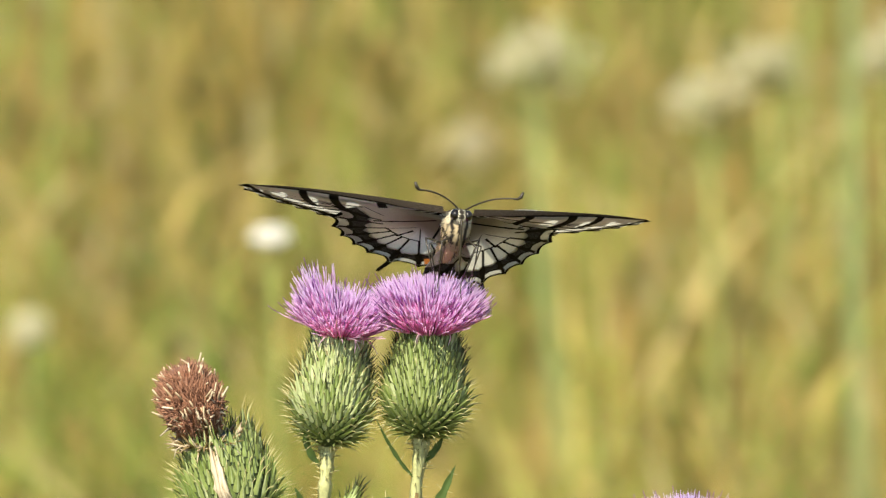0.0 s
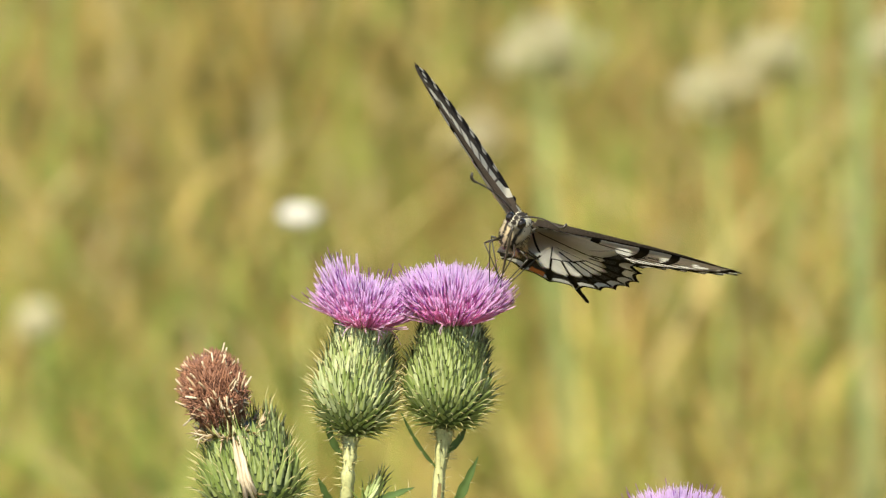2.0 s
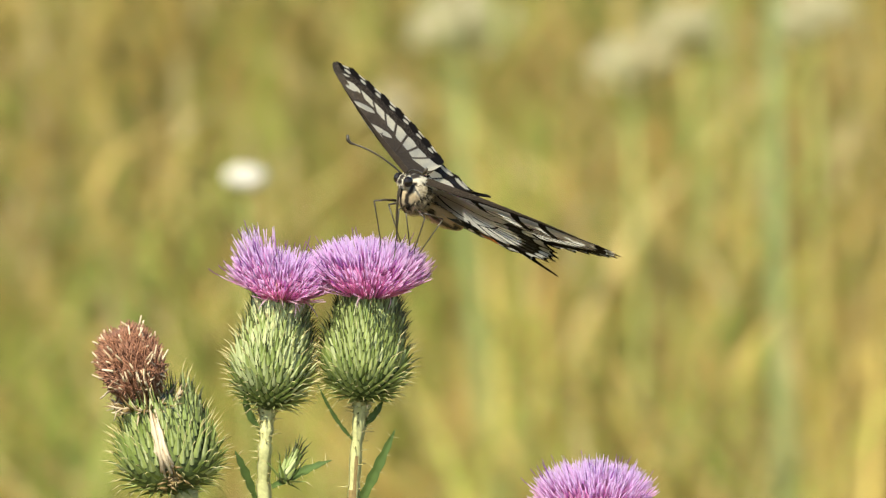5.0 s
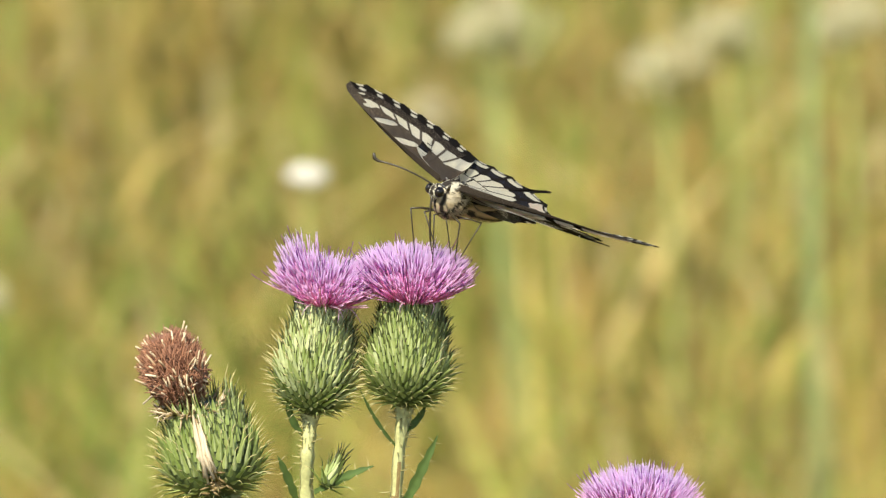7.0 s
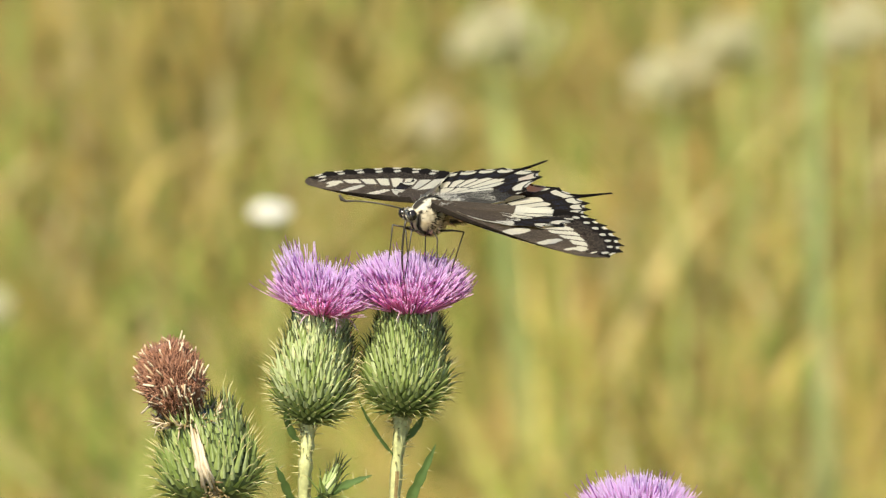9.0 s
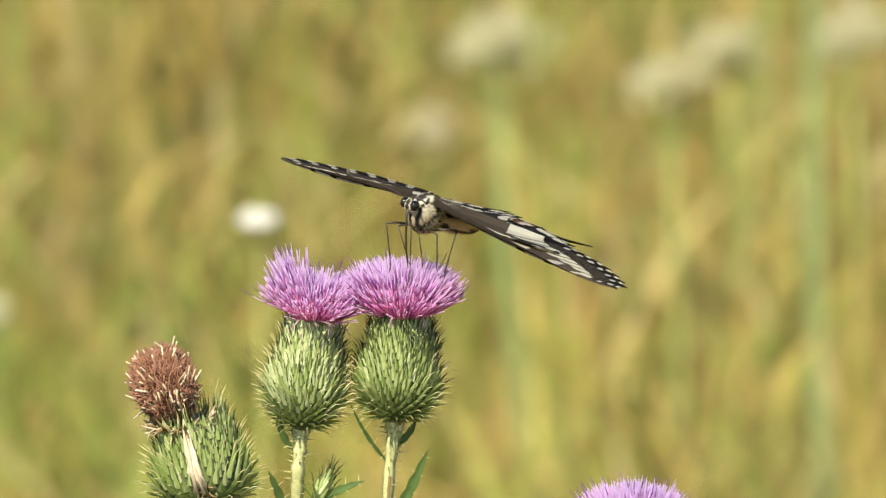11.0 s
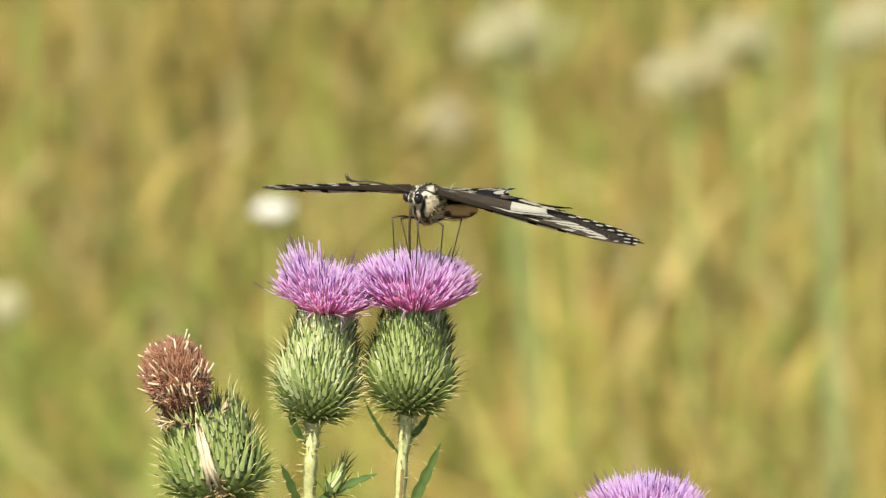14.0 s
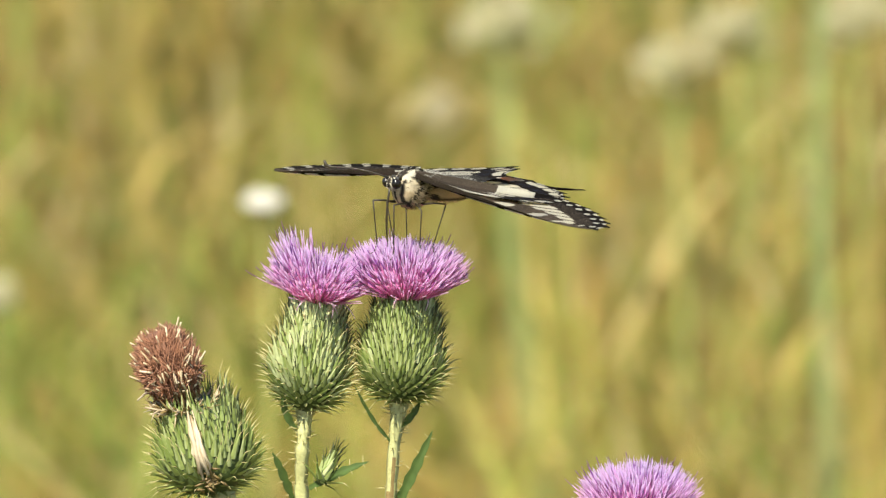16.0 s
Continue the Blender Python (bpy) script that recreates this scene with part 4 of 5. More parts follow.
butterfly = build_butterfly()
right_forewing = part("forewing", wing_mesh("forewing", FORE_SCALES, 1, -0.7, 0.9), butterfly, "black forewing with pale yellow cells")
left_forewing = part("forewing", wing_mesh("forewing", FORE_SCALES, -1, -0.7, 0.9), butterfly, "black forewing with pale yellow cells")
right_hindwing = part("hindwing", wing_mesh("hindwing", HIND_SCALES, 1, -0.4, 0.0, 0.09), butterfly, "tailed pale hindwing with a black band")
left_hindwing = part("hindwing", wing_mesh("hindwing", HIND_SCALES, -1, -0.4, 0.0, 0.09), butterfly, "tailed pale hindwing with a black band")

# legs and tongue hang from the body and reach into the flower


def aim(hip, foot, out):
    """The pose of a limb at hip whose far end points to foot, with its knee towards out."""
    z = (Vector(hip) - Vector(foot)).normalized()
    x = Vector(out)
    x = (x - z * x.dot(z)).normalized()
    y = z.cross(x)
    return Matrix.Translation(hip) @ Matrix((x, y, z)).transposed().to_4x4()


def leg_mesh(length, knee):
    s = Soup()
    k = Vector((1.25 * knee * length, 0, -0.12 * length))
    e = Vector((0, 0, -length))
    s.tube([(0, 0, 0), tuple(k * 0.5 + Vector((0, 0, 0.0002))), tuple(k)], (0.00026, 0.00021, 0.00015), 6)
    s.tube([tuple(k), tuple(k.lerp(e, 0.5)), tuple(e)], (0.00015, 0.00012, 0.00010), 6)
    s.tube([tuple(e), tuple(e + Vector((-0.0002, 0.0002, -0.0016))), tuple(e + Vector((0.0006, 0.0002, -0.0028)))], (0.00013, 0.00011, 0.00008), 5)
    return s.data("leg", LIMB)


def tongue_mesh(length):
    s = Soup()
    s.tube(curve_points((0, 0, 0), (0.0012, 0, -0.5 * length), (0, 0, -length), 9), [0.00024] * 6 + [0.0002, 0.00013, 0.00008], 6)
    return s.data("tongue", LIMB)


legs = []
for i, (length, knee) in enumerate(((0.0085, 0.42), (0.0078, 0.3), (0.0085, 0.42))):
    for side in (1, -1):
        legs.append(part("leg", leg_mesh(length, knee), butterfly, "thin dark jointed leg"))
tongue = part("tongue", tongue_mesh(0.0115), butterfly, "long thin black tongue dipping into the flower")


def motions():
    walk(thistle, [
        (0, pose(0, 0, 0, 0, -0.138, 0)),
        (0.5, pose(0, 0, 0, 0, -0.066, 0)),
        (1, pose(0, 0, 0, 0, 0.005, 0)),
        (1.5, pose(0, 0, 0, 0, 0.077, 0)),
        (2, pose(0, 0, 0, 0, 0.071, 0)),
        (2.5, pose(0, 0, 0, 0, 0.065, 0)),
        (3, pose(0, 0, 0, 0, 0.059, 0)),
        (3.5, pose(0, 0, 0, 0, 0.054, 0)),
        (6, pose(0, 0, 0, 0, 0.152, 0)),
        (6.5, pose(0, 0, 0, 0, 0.172, 0)),
        (7, pose(0, 0, 0, 0, 0.192, 0)),
        (7.5, pose(0, 0, 0, 0, 0.171, 0)),
        (8, pose(0, 0, 0, 0, 0.149, 0)),
        (8.5, pose(0, 0, 0, 0, 0.128, 0)),
        (11, pose(0, 0, 0, 0, 0.023, 0)),
        (11.5, pose(0, 0, 0, 0, 0.018, 0)),
        (12, pose(0, 0, 0, 0, 0.013, 0)),
        (12.5, pose(0, 0, 0, 0, 0.008, 0)),
        (13, pose(0, 0, 0, 0, 0.006, 0)),
        (13.5, pose(0, 0, 0, 0, 0.004, 0)),
        (14, pose(0, 0, 0, 0, 0.002, 0)),
        (14.5, pose(0, 0, 0, 0, 0.000, 0)),
        (15, pose(0, 0, 0, 0, 0.000, 0)),
        (15.5, pose(0, 0, 0, 0, 0.000, 0)),
        (16, pose(0, 0, 0, 0, 0.000, 0)),
    ])
    walk(small_thistle, [
        (0, pose(SMALL_X, SMALL_Y, 0.00034, 0, 0.219, 0)),
        (1, pose(SMALL_X, SMALL_Y, 0.00034, 0, 0.203, 0)),
        (1.5, pose(SMALL_X, SMALL_Y, -0.00033, 0, 0.068, 0)),
        (2, pose(SMALL_X, SMALL_Y, -0.00016, 0, 0.013, 0)),
        (2.5, pose(SMALL_X, SMALL_Y, -0.00033, 0, -0.042, 0)),
        (3, pose(SMALL_X, SMALL_Y, -0.00033, 0, 0.013, 0)),
        (3.5, pose(SMALL_X, SMALL_Y, 0.00016, 0, 0.007, 0)),
        (6, pose(SMALL_X, SMALL_Y, -0.00016, 0, 0.111, 0)),
        (6.5, pose(SMALL_X, SMALL_Y, 0.00016, 0, 0.181, 0)),
        (7, pose(SMALL_X, SMALL_Y, 0.00001, 0, 0.165, 0)),
        (7.5, pose(SMALL_X, SMALL_Y, 0.00001, 0, 0.192, 0)),
        (8, pose(SMALL_X, SMALL_Y, 0.00001, 0, 0.182, 0)),
        (8.5, pose(SMALL_X, SMALL_Y, 0.00001, 0, 0.123, 0)),
        (11, pose(SMALL_X, SMALL_Y, -0.00016, 0, 0.024, 0)),
        (11.5, pose(SMALL_X, SMALL_Y, -0.00016, 0, 0.020, 0)),
        (12, pose(SMALL_X, SMALL_Y, -0.00016, 0, 0.026, 0)),
        (12.5, pose(SMALL_X, SMALL_Y, 0.00001, 0, 0.033, 0)),
        (13, pose(SMALL_X, SMALL_Y, -0.00016, 0, 0.019, 0)),
        (13.5, pose(SMALL_X, SMALL_Y, -0.00000, 0, 0.028, 0)),
        (14, pose(SMALL_X, SMALL_Y, -0.00000, 0, 0.015, 0)),
        (14.5, pose(SMALL_X, SMALL_Y, -0.00000, 0, 0.000, 0)),
        (15, pose(SMALL_X, SMALL_Y, 0.00000, 0, 0.013, 0)),
        (15.5, pose(SMALL_X, SMALL_Y, 0.00001, 0, 0.024, 0)),
        (16, pose(SMALL_X, SMALL_Y, -0.00000, 0, 0.025, 0)),
    ])
    walk(white_flower, [
        (0, pose(BLOB_X, BLOB_Y, -0.00161, 0, -0.963, 0)),
        (0.5, pose(BLOB_X, BLOB_Y, -0.00053, 0, -0.819, 0)),
        (1, pose(BLOB_X, BLOB_Y, -0.00079, 0, -0.543, 0)),
        (1.5, pose(BLOB_X, BLOB_Y, -0.00025, 0, -0.428, 0)),
        (2, pose(BLOB_X, BLOB_Y, 0.00217, 0, -0.303, 0)),
        (2.5, pose(BLOB_X, BLOB_Y, 0.00327, 0, -0.592, 0)),
        (3, pose(BLOB_X, BLOB_Y, 0.00516, 0, -0.662, 0)),
        (3.5, pose(BLOB_X, BLOB_Y, 0.00487, 0, -0.040, 0)),
        (6, pose(BLOB_X, BLOB_Y, 0.00678, 0, 0.718, 0)),
        (6.5, pose(BLOB_X, BLOB_Y, 0.00731, 0, 0.904, 0)),
        (7, pose(BLOB_X, BLOB_Y, 0.00814, 0, 1.476, 0)),
        (7.5, pose(BLOB_X, BLOB_Y, 0.00597, 0, 1.397, 0)),
        (8, pose(BLOB_X, BLOB_Y, 0.00191, 0, 1.460, 0)),
        (8.5, pose(BLOB_X, BLOB_Y, -0.00025, 0, 0.498, 0)),
        (11, pose(BLOB_X, BLOB_Y, -0.00161, 0, -0.141, 0)),
        (11.5, pose(BLOB_X, BLOB_Y, -0.00134, 0, -0.012, 0)),
        (12, pose(BLOB_X, BLOB_Y, -0.00079, 0, 0.142, 0)),
        (12.5, pose(BLOB_X, BLOB_Y, -0.00132, 0, 0.018, 0)),
        (13, pose(BLOB_X, BLOB_Y, -0.00134, 0, -0.097, 0)),
        (13.5, pose(BLOB_X, BLOB_Y, -0.00106, 0, 0.009, 0)),
        (14, pose(BLOB_X, BLOB_Y, -0.00081, 0, -0.133, 0)),
        (14.5, pose(BLOB_X, BLOB_Y, -0.00000, 0, 0.000, 0)),
        (15, pose(BLOB_X, BLOB_Y, -0.00108, 0, -0.083, 0)),
        (15.5, pose(BLOB_X, BLOB_Y, -0.00242, 0, -0.139, 0)),
        (16, pose(BLOB_X, BLOB_Y, -0.00187, 0, -0.166, 0)),
    ])
    walk(butterfly, [
        (0, pose(0.00482, BODY_Y, 0.84130, 29.1, -7.1, 187.3)),
        (0.5, pose(0.00657, BODY_Y, 0.84099, 26.2, -9.0, 186.0)),
        (1, pose(0.00799, BODY_Y, 0.84122, 23.0, -11.7, 190.2)),
        (1.5, pose(0.01235, BODY_Y, 0.83990, 23.5, -20.3, 184.7)),
        (2, pose(0.01497, BODY_Y, 0.83899, 25.8, -25.1, 162.1)),
        (2.5, pose(0.01870, BODY_Y, 0.83757, 40.5, -17.1, 145.2)),
        (3, pose(0.01631, BODY_Y, 0.83847, 33.1, -16.9, 147.6)),
        (3.5, pose(0.01469, BODY_Y, 0.83970, 29.1, -15.1, 151.3)),
        (6, pose(0.01167, BODY_Y, 0.84146, 28.6, -7.3, 128.2)),
        (6.5, pose(0.01201, BODY_Y, 0.84194, 25.5, -7.3, 128.1)),
        (7, pose(0.01199, BODY_Y, 0.84101, 17.0, -9.2, 135.0)),
        (7.5, pose(0.00992, BODY_Y, 0.84193, 18.3, -4.1, 133.8)),
        (8, pose(0.00892, BODY_Y, 0.83980, 8.3, -6.0, 136.4)),
        (8.5, pose(0.00689, BODY_Y, 0.83973, -1.1, -0.7, 130.8)),
        (11, pose(0.00657, BODY_Y, 0.84124, 16.3, -7.9, 138.8)),
        (11.5, pose(0.00814, BODY_Y, 0.84230, 25.3, -4.6, 144.4)),
        (12, pose(0.00801, BODY_Y, 0.84136, 20.7, -2.3, 147.4)),
        (12.5, pose(0.00587, BODY_Y, 0.83974, 3.6, 0.6, 144.9)),
        (13, pose(0.00689, BODY_Y, 0.83970, 5.0, 0.1, 149.2)),
        (13.5, pose(0.00490, BODY_Y, 0.84221, 12.4, -2.1, 144.1)),
        (14, pose(0.00416, BODY_Y, 0.84168, 11.1, -1.2, 146.7)),
        (14.5, pose(0.00397, BODY_Y, 0.84099, 5.7, 2.6, 149.3)),
        (15, pose(0.00397, BODY_Y, 0.83985, -5.1, -1.3, 153.3)),
        (15.5, pose(0.00186, BODY_Y, 0.84001, -1.8, 5.2, 144.5)),
        (16, pose(0.00262, BODY_Y, 0.84241, 7.7, 0.8, 134.8)),
    ])
    walk(right_forewing, [
        (0, wing_pose(FORE_ROOT, 6.7, -62.7, 1, -3.4)),
        (0.5, wing_pose(FORE_ROOT, 9.7, -62.7, 1, -2.1)),
        (1, wing_pose(FORE_ROOT, 3.9, -64.3, 1, 0.3)),
        (1.5, wing_pose(FORE_ROOT, 8.7, -62.7, 1, -3.0)),
        (2, wing_pose(FORE_ROOT, 23.8, -62.3, 1, -6.3)),
        (2.5, wing_pose(FORE_ROOT, 31.0, -53.7, 1, -6.1)),
        (3, wing_pose(FORE_ROOT, 23.2, -54.1, 1, -4.1)),
        (3.5, wing_pose(FORE_ROOT, 22.0, -54.1, 1, -4.9)),
        (6, wing_pose(FORE_ROOT, 16.8, -55.9, 1, -2.1)),
        (6.5, wing_pose(FORE_ROOT, 15.0, -55.0, 1, 0.2)),
        (7, wing_pose(FORE_ROOT, 11.9, -53.9, 1, 0.1)),
        (7.5, wing_pose(FORE_ROOT, 3.6, -52.7, 1, -2.2)),
        (8, wing_pose(FORE_ROOT, 2.7, -53.3, 1, 1.2)),
        (8.5, wing_pose(FORE_ROOT, -8.3, -50.5, 1, -2.1)),
        (11, wing_pose(FORE_ROOT, -5.7, -51.5, 1, -0.6)),
        (11.5, wing_pose(FORE_ROOT, -4.4, -53.0, 1, 0.6)),
        (12, wing_pose(FORE_ROOT, -2.0, -53.1, 1, 0.7)),
        (12.5, wing_pose(FORE_ROOT, -5.8, -51.7, 1, -1.5)),
        (13, wing_pose(FORE_ROOT, -5.6, -52.0, 1, 0.1)),
        (13.5, wing_pose(FORE_ROOT, -7.6, -51.9, 1, -0.4)),
        (14, wing_pose(FORE_ROOT, -9.1, -52.1, 1, -1.2)),
        (14.5, wing_pose(FORE_ROOT, -3.7, -52.5, 1, -0.9)),
        (15, wing_pose(FORE_ROOT, -5.2, -51.1, 1, -1.0)),
        (15.5, wing_pose(FORE_ROOT, -3.2, -53.1, 1, -5.2)),
        (16, wing_pose(FORE_ROOT, -8.5, -49.9, 1, -1.0)),
    ])
    walk(left_forewing, [
        (0, wing_pose(FORE_ROOT, 7.8, -62.9, -1, -3.4)),
        (0.5, wing_pose(FORE_ROOT, 9.7, -63.1, -1, -1.4)),
        (1, wing_pose(FORE_ROOT, 12.8, -62.9, -1, -0.4)),
        (1.5, wing_pose(FORE_ROOT, 4.6, -62.7, -1, -1.7)),
        (2, wing_pose(FORE_ROOT, 17.3, -57.7, -1, 2.6)),
        (2.5, wing_pose(FORE_ROOT, 14.9, -40.3, -1, -6.1)),
        (3, wing_pose(FORE_ROOT, 18.4, -41.9, -1, -6.4)),
        (3.5, wing_pose(FORE_ROOT, 11.0, -44.4, -1, -6.0)),
        (6, wing_pose(FORE_ROOT, 2.5, -53.6, -1, 5.5)),
        (6.5, wing_pose(FORE_ROOT, 1.8, -55.0, -1, 4.1)),
        (7, wing_pose(FORE_ROOT, 3.2, -54.0, -1, 4.4)),
        (7.5, wing_pose(FORE_ROOT, -1.2, -53.4, -1, 3.3)),
        (8, wing_pose(FORE_ROOT, 1.9, -55.9, -1, -2.0)),
        (8.5, wing_pose(FORE_ROOT, -6.1, -52.6, -1, 2.4)),
        (11, wing_pose(FORE_ROOT, -8.7, -53.1, -1, -0.2)),
        (11.5, wing_pose(FORE_ROOT, -13.6, -50.9, -1, 2.1)),
        (12, wing_pose(FORE_ROOT, -14.3, -51.5, -1, 2.5)),
        (12.5, wing_pose(FORE_ROOT, -8.4, -50.9, -1, 3.1)),
        (13, wing_pose(FORE_ROOT, -11.9, -50.3, -1, 3.0)),
        (13.5, wing_pose(FORE_ROOT, -8.5, -51.9, -1, 1.6)),
        (14, wing_pose(FORE_ROOT, -8.5, -51.1, -1, 0.4)),
        (14.5, wing_pose(FORE_ROOT, -9.7, -51.5, -1, 1.1)),
        (15, wing_pose(FORE_ROOT, -4.4, -48.5, -1, 2.2)),
        (15.5, wing_pose(FORE_ROOT, -12.2, -51.7, -1, -0.9)),
        (16, wing_pose(FORE_ROOT, -8.7, -52.0, -1, 2.1)),
    ])
    walk(right_hindwing, [
        (0, wing_pose(HIND_ROOT, 8.9, -22.3, 1, 2.1)),
        (0.5, wing_pose(HIND_ROOT, 12.3, -23.3, 1, 4.0)),
        (1, wing_pose(HIND_ROOT, 3.9, -21.9, 1, 8.1)),
        (1.5, wing_pose(HIND_ROOT, 16.4, -23.9, 1, 11.5)),
        (2, wing_pose(HIND_ROOT, 24.8, -16.0, 1, -6.3)),
        (2.5, wing_pose(HIND_ROOT, 32.0, -16.0, 1, -6.1)),
        (3, wing_pose(HIND_ROOT, 24.2, -16.0, 1, -4.1)),
        (3.5, wing_pose(HIND_ROOT, 23.0, -16.0, 1, -4.9)),
        (6, wing_pose(HIND_ROOT, 17.8, -16.0, 1, -2.1)),
        (6.5, wing_pose(HIND_ROOT, 16.2, -23.0, 1, -0.9)),
        (7, wing_pose(HIND_ROOT, 13.1, -22.8, 1, -0.5)),
        (7.5, wing_pose(HIND_ROOT, 4.5, -23.7, 1, -0.7)),
        (8, wing_pose(HIND_ROOT, 3.3, -21.7, 1, 2.8)),
        (8.5, wing_pose(HIND_ROOT, -6.8, -24.1, 1, -3.5)),
        (11, wing_pose(HIND_ROOT, -4.7, -22.4, 1, -0.7)),
        (11.5, wing_pose(HIND_ROOT, -3.4, -16.0, 1, 0.6)),
        (12, wing_pose(HIND_ROOT, -1.0, -16.0, 1, 0.7)),
        (12.5, wing_pose(HIND_ROOT, -4.9, -22.2, 1, -0.5)),
        (13, wing_pose(HIND_ROOT, -4.5, -21.7, 1, -0.3)),
        (13.5, wing_pose(HIND_ROOT, -6.4, -23.0, 1, -0.8)),
        (14, wing_pose(HIND_ROOT, -7.8, -23.1, 1, -1.9)),
        (14.5, wing_pose(HIND_ROOT, -2.5, -22.9, 1, -1.5)),
        (15, wing_pose(HIND_ROOT, -3.9, -20.4, 1, -1.9)),
        (15.5, wing_pose(HIND_ROOT, -1.8, -25.1, 1, -5.6)),
        (16, wing_pose(HIND_ROOT, -7.2, -23.6, 1, -1.8)),
    ])
    walk(left_hindwing, [
        (0, wing_pose(HIND_ROOT, 19.0, -20.6, -1, 11.0)),
        (0.5, wing_pose(HIND_ROOT, 18.9, -20.6, -1, 13.4)),
        (1, wing_pose(HIND_ROOT, 22.2, -21.6, -1, 10.4)),
        (1.5, wing_pose(HIND_ROOT, 15.8, -17.8, -1, 15.4)),
        (2, wing_pose(HIND_ROOT, 16.0, -18.8, -1, 9.8)),
        (2.5, wing_pose(HIND_ROOT, 17.4, -25.0, -1, 7.2)),
        (3, wing_pose(HIND_ROOT, 19.6, -21.5, -1, 2.9)),
        (3.5, wing_pose(HIND_ROOT, 13.8, -21.5, -1, -1.2)),
        (6, wing_pose(HIND_ROOT, 2.6, -17.9, -1, 8.3)),
        (6.5, wing_pose(HIND_ROOT, 2.3, -21.1, -1, 5.7)),
        (7, wing_pose(HIND_ROOT, 3.6, -21.3, -1, 6.3)),
        (7.5, wing_pose(HIND_ROOT, -0.8, -19.9, -1, 5.2)),
        (8, wing_pose(HIND_ROOT, 2.9, -16.0, -1, -2.0)),
        (8.5, wing_pose(HIND_ROOT, -4.7, -19.6, -1, 0.8)),
        (11, wing_pose(HIND_ROOT, -6.2, -16.0, -1, -0.2)),
        (11.5, wing_pose(HIND_ROOT, -11.3, -19.9, -1, 2.8)),
        (12, wing_pose(HIND_ROOT, -12.1, -20.7, -1, 3.5)),
        (12.5, wing_pose(HIND_ROOT, -6.2, -23.2, -1, 4.0)),
        (13, wing_pose(HIND_ROOT, -9.8, -23.2, -1, 4.3)),
        (13.5, wing_pose(HIND_ROOT, -6.3, -22.0, -1, 2.4)),
        (14, wing_pose(HIND_ROOT, -6.1, -22.0, -1, 0.8)),
        (14.5, wing_pose(HIND_ROOT, -7.4, -21.9, -1, 1.8)),
        (15, wing_pose(HIND_ROOT, -1.8, -25.0, -1, 1.3)),
        (15.5, wing_pose(HIND_ROOT, -9.5, -20.3, -1, -1.7)),
        (16, wing_pose(HIND_ROOT, -6.4, -20.3, -1, 1.6)),
    ])
    walk(legs[0], [
        (0, aim((0.0015, 0.0026, -0.0036), (0.0040, -0.0020, -0.0174), (0.3, 1, 0.35))),
        (0.5, aim((0.0015, 0.0026, -0.0036), (0.0026, -0.0008, -0.0174), (0.3, 1, 0.35))),
        (1, aim((0.0015, 0.0026, -0.0036), (0.0018, -0.0002, -0.0179), (0.3, 1, 0.35))),
        (1.5, aim((0.0015, 0.0026, -0.0036), (0.0005, -0.0003, -0.0169), (0.3, 1, 0.35))),
        (2, aim((0.0015, 0.0026, -0.0036), (-0.0014, -0.0005, -0.0151), (0.3, 1, 0.35))),
        (2.5, aim((0.0015, 0.0026, -0.0036), (0.0015, -0.0030, -0.0146), (0.3, 1, 0.35))),
        (3, aim((0.0015, 0.0026, -0.0036), (0.0014, -0.0012, -0.0147), (0.3, 1, 0.35))),
        (3.5, aim((0.0015, 0.0026, -0.0036), (0.0013, -0.0008, -0.0152), (0.3, 1, 0.35))),
        (6, aim((0.0015, 0.0026, -0.0036), (0.0035, -0.0010, -0.0150), (0.3, 1, 0.35))),
        (6.5, aim((0.0015, 0.0026, -0.0036), (0.0034, -0.0001, -0.0156), (0.3, 1, 0.35))),
        (7, aim((0.0015, 0.0026, -0.0036), (0.0030, 0.0025, -0.0148), (0.3, 1, 0.35))),
        (7.5, aim((0.0015, 0.0026, -0.0036), (0.0043, 0.0021, -0.0157), (0.3, 1, 0.35))),
        (8, aim((0.0015, 0.0026, -0.0036), (0.0039, 0.0053, -0.0135), (0.3, 1, 0.35))),
        (8.5, aim((0.0015, 0.0026, -0.0036), (0.0053, 0.0078, -0.0126), (0.3, 1, 0.35))),
        (11, aim((0.0015, 0.0026, -0.0036), (0.0029, 0.0026, -0.0155), (0.3, 1, 0.35))),
        (11.5, aim((0.0015, 0.0026, -0.0036), (0.0039, -0.0003, -0.0163), (0.3, 1, 0.35))),
        (12, aim((0.0015, 0.0026, -0.0036), (0.0048, 0.0015, -0.0154), (0.3, 1, 0.35))),
        (12.5, aim((0.0015, 0.0026, -0.0036), (0.0052, 0.0063, -0.0129), (0.3, 1, 0.35))),
        (13, aim((0.0015, 0.0026, -0.0036), (0.0053, 0.0060, -0.0129), (0.3, 1, 0.35))),
        (13.5, aim((0.0015, 0.0026, -0.0036), (0.0048, 0.0035, -0.0166), (0.3, 1, 0.35))),
        (14, aim((0.0015, 0.0026, -0.0036), (0.0048, 0.0039, -0.0161), (0.3, 1, 0.35))),
        (14.5, aim((0.0015, 0.0026, -0.0036), (0.0056, 0.0054, -0.0147), (0.3, 1, 0.35))),
        (15, aim((0.0015, 0.0026, -0.0036), (0.0053, 0.0086, -0.0131), (0.3, 1, 0.35))),
        (15.5, aim((0.0015, 0.0026, -0.0036), (0.0060, 0.0070, -0.0134), (0.3, 1, 0.35))),
        (16, aim((0.0015, 0.0026, -0.0036), (0.0056, 0.0052, -0.0174), (0.3, 1, 0.35))),
    ])
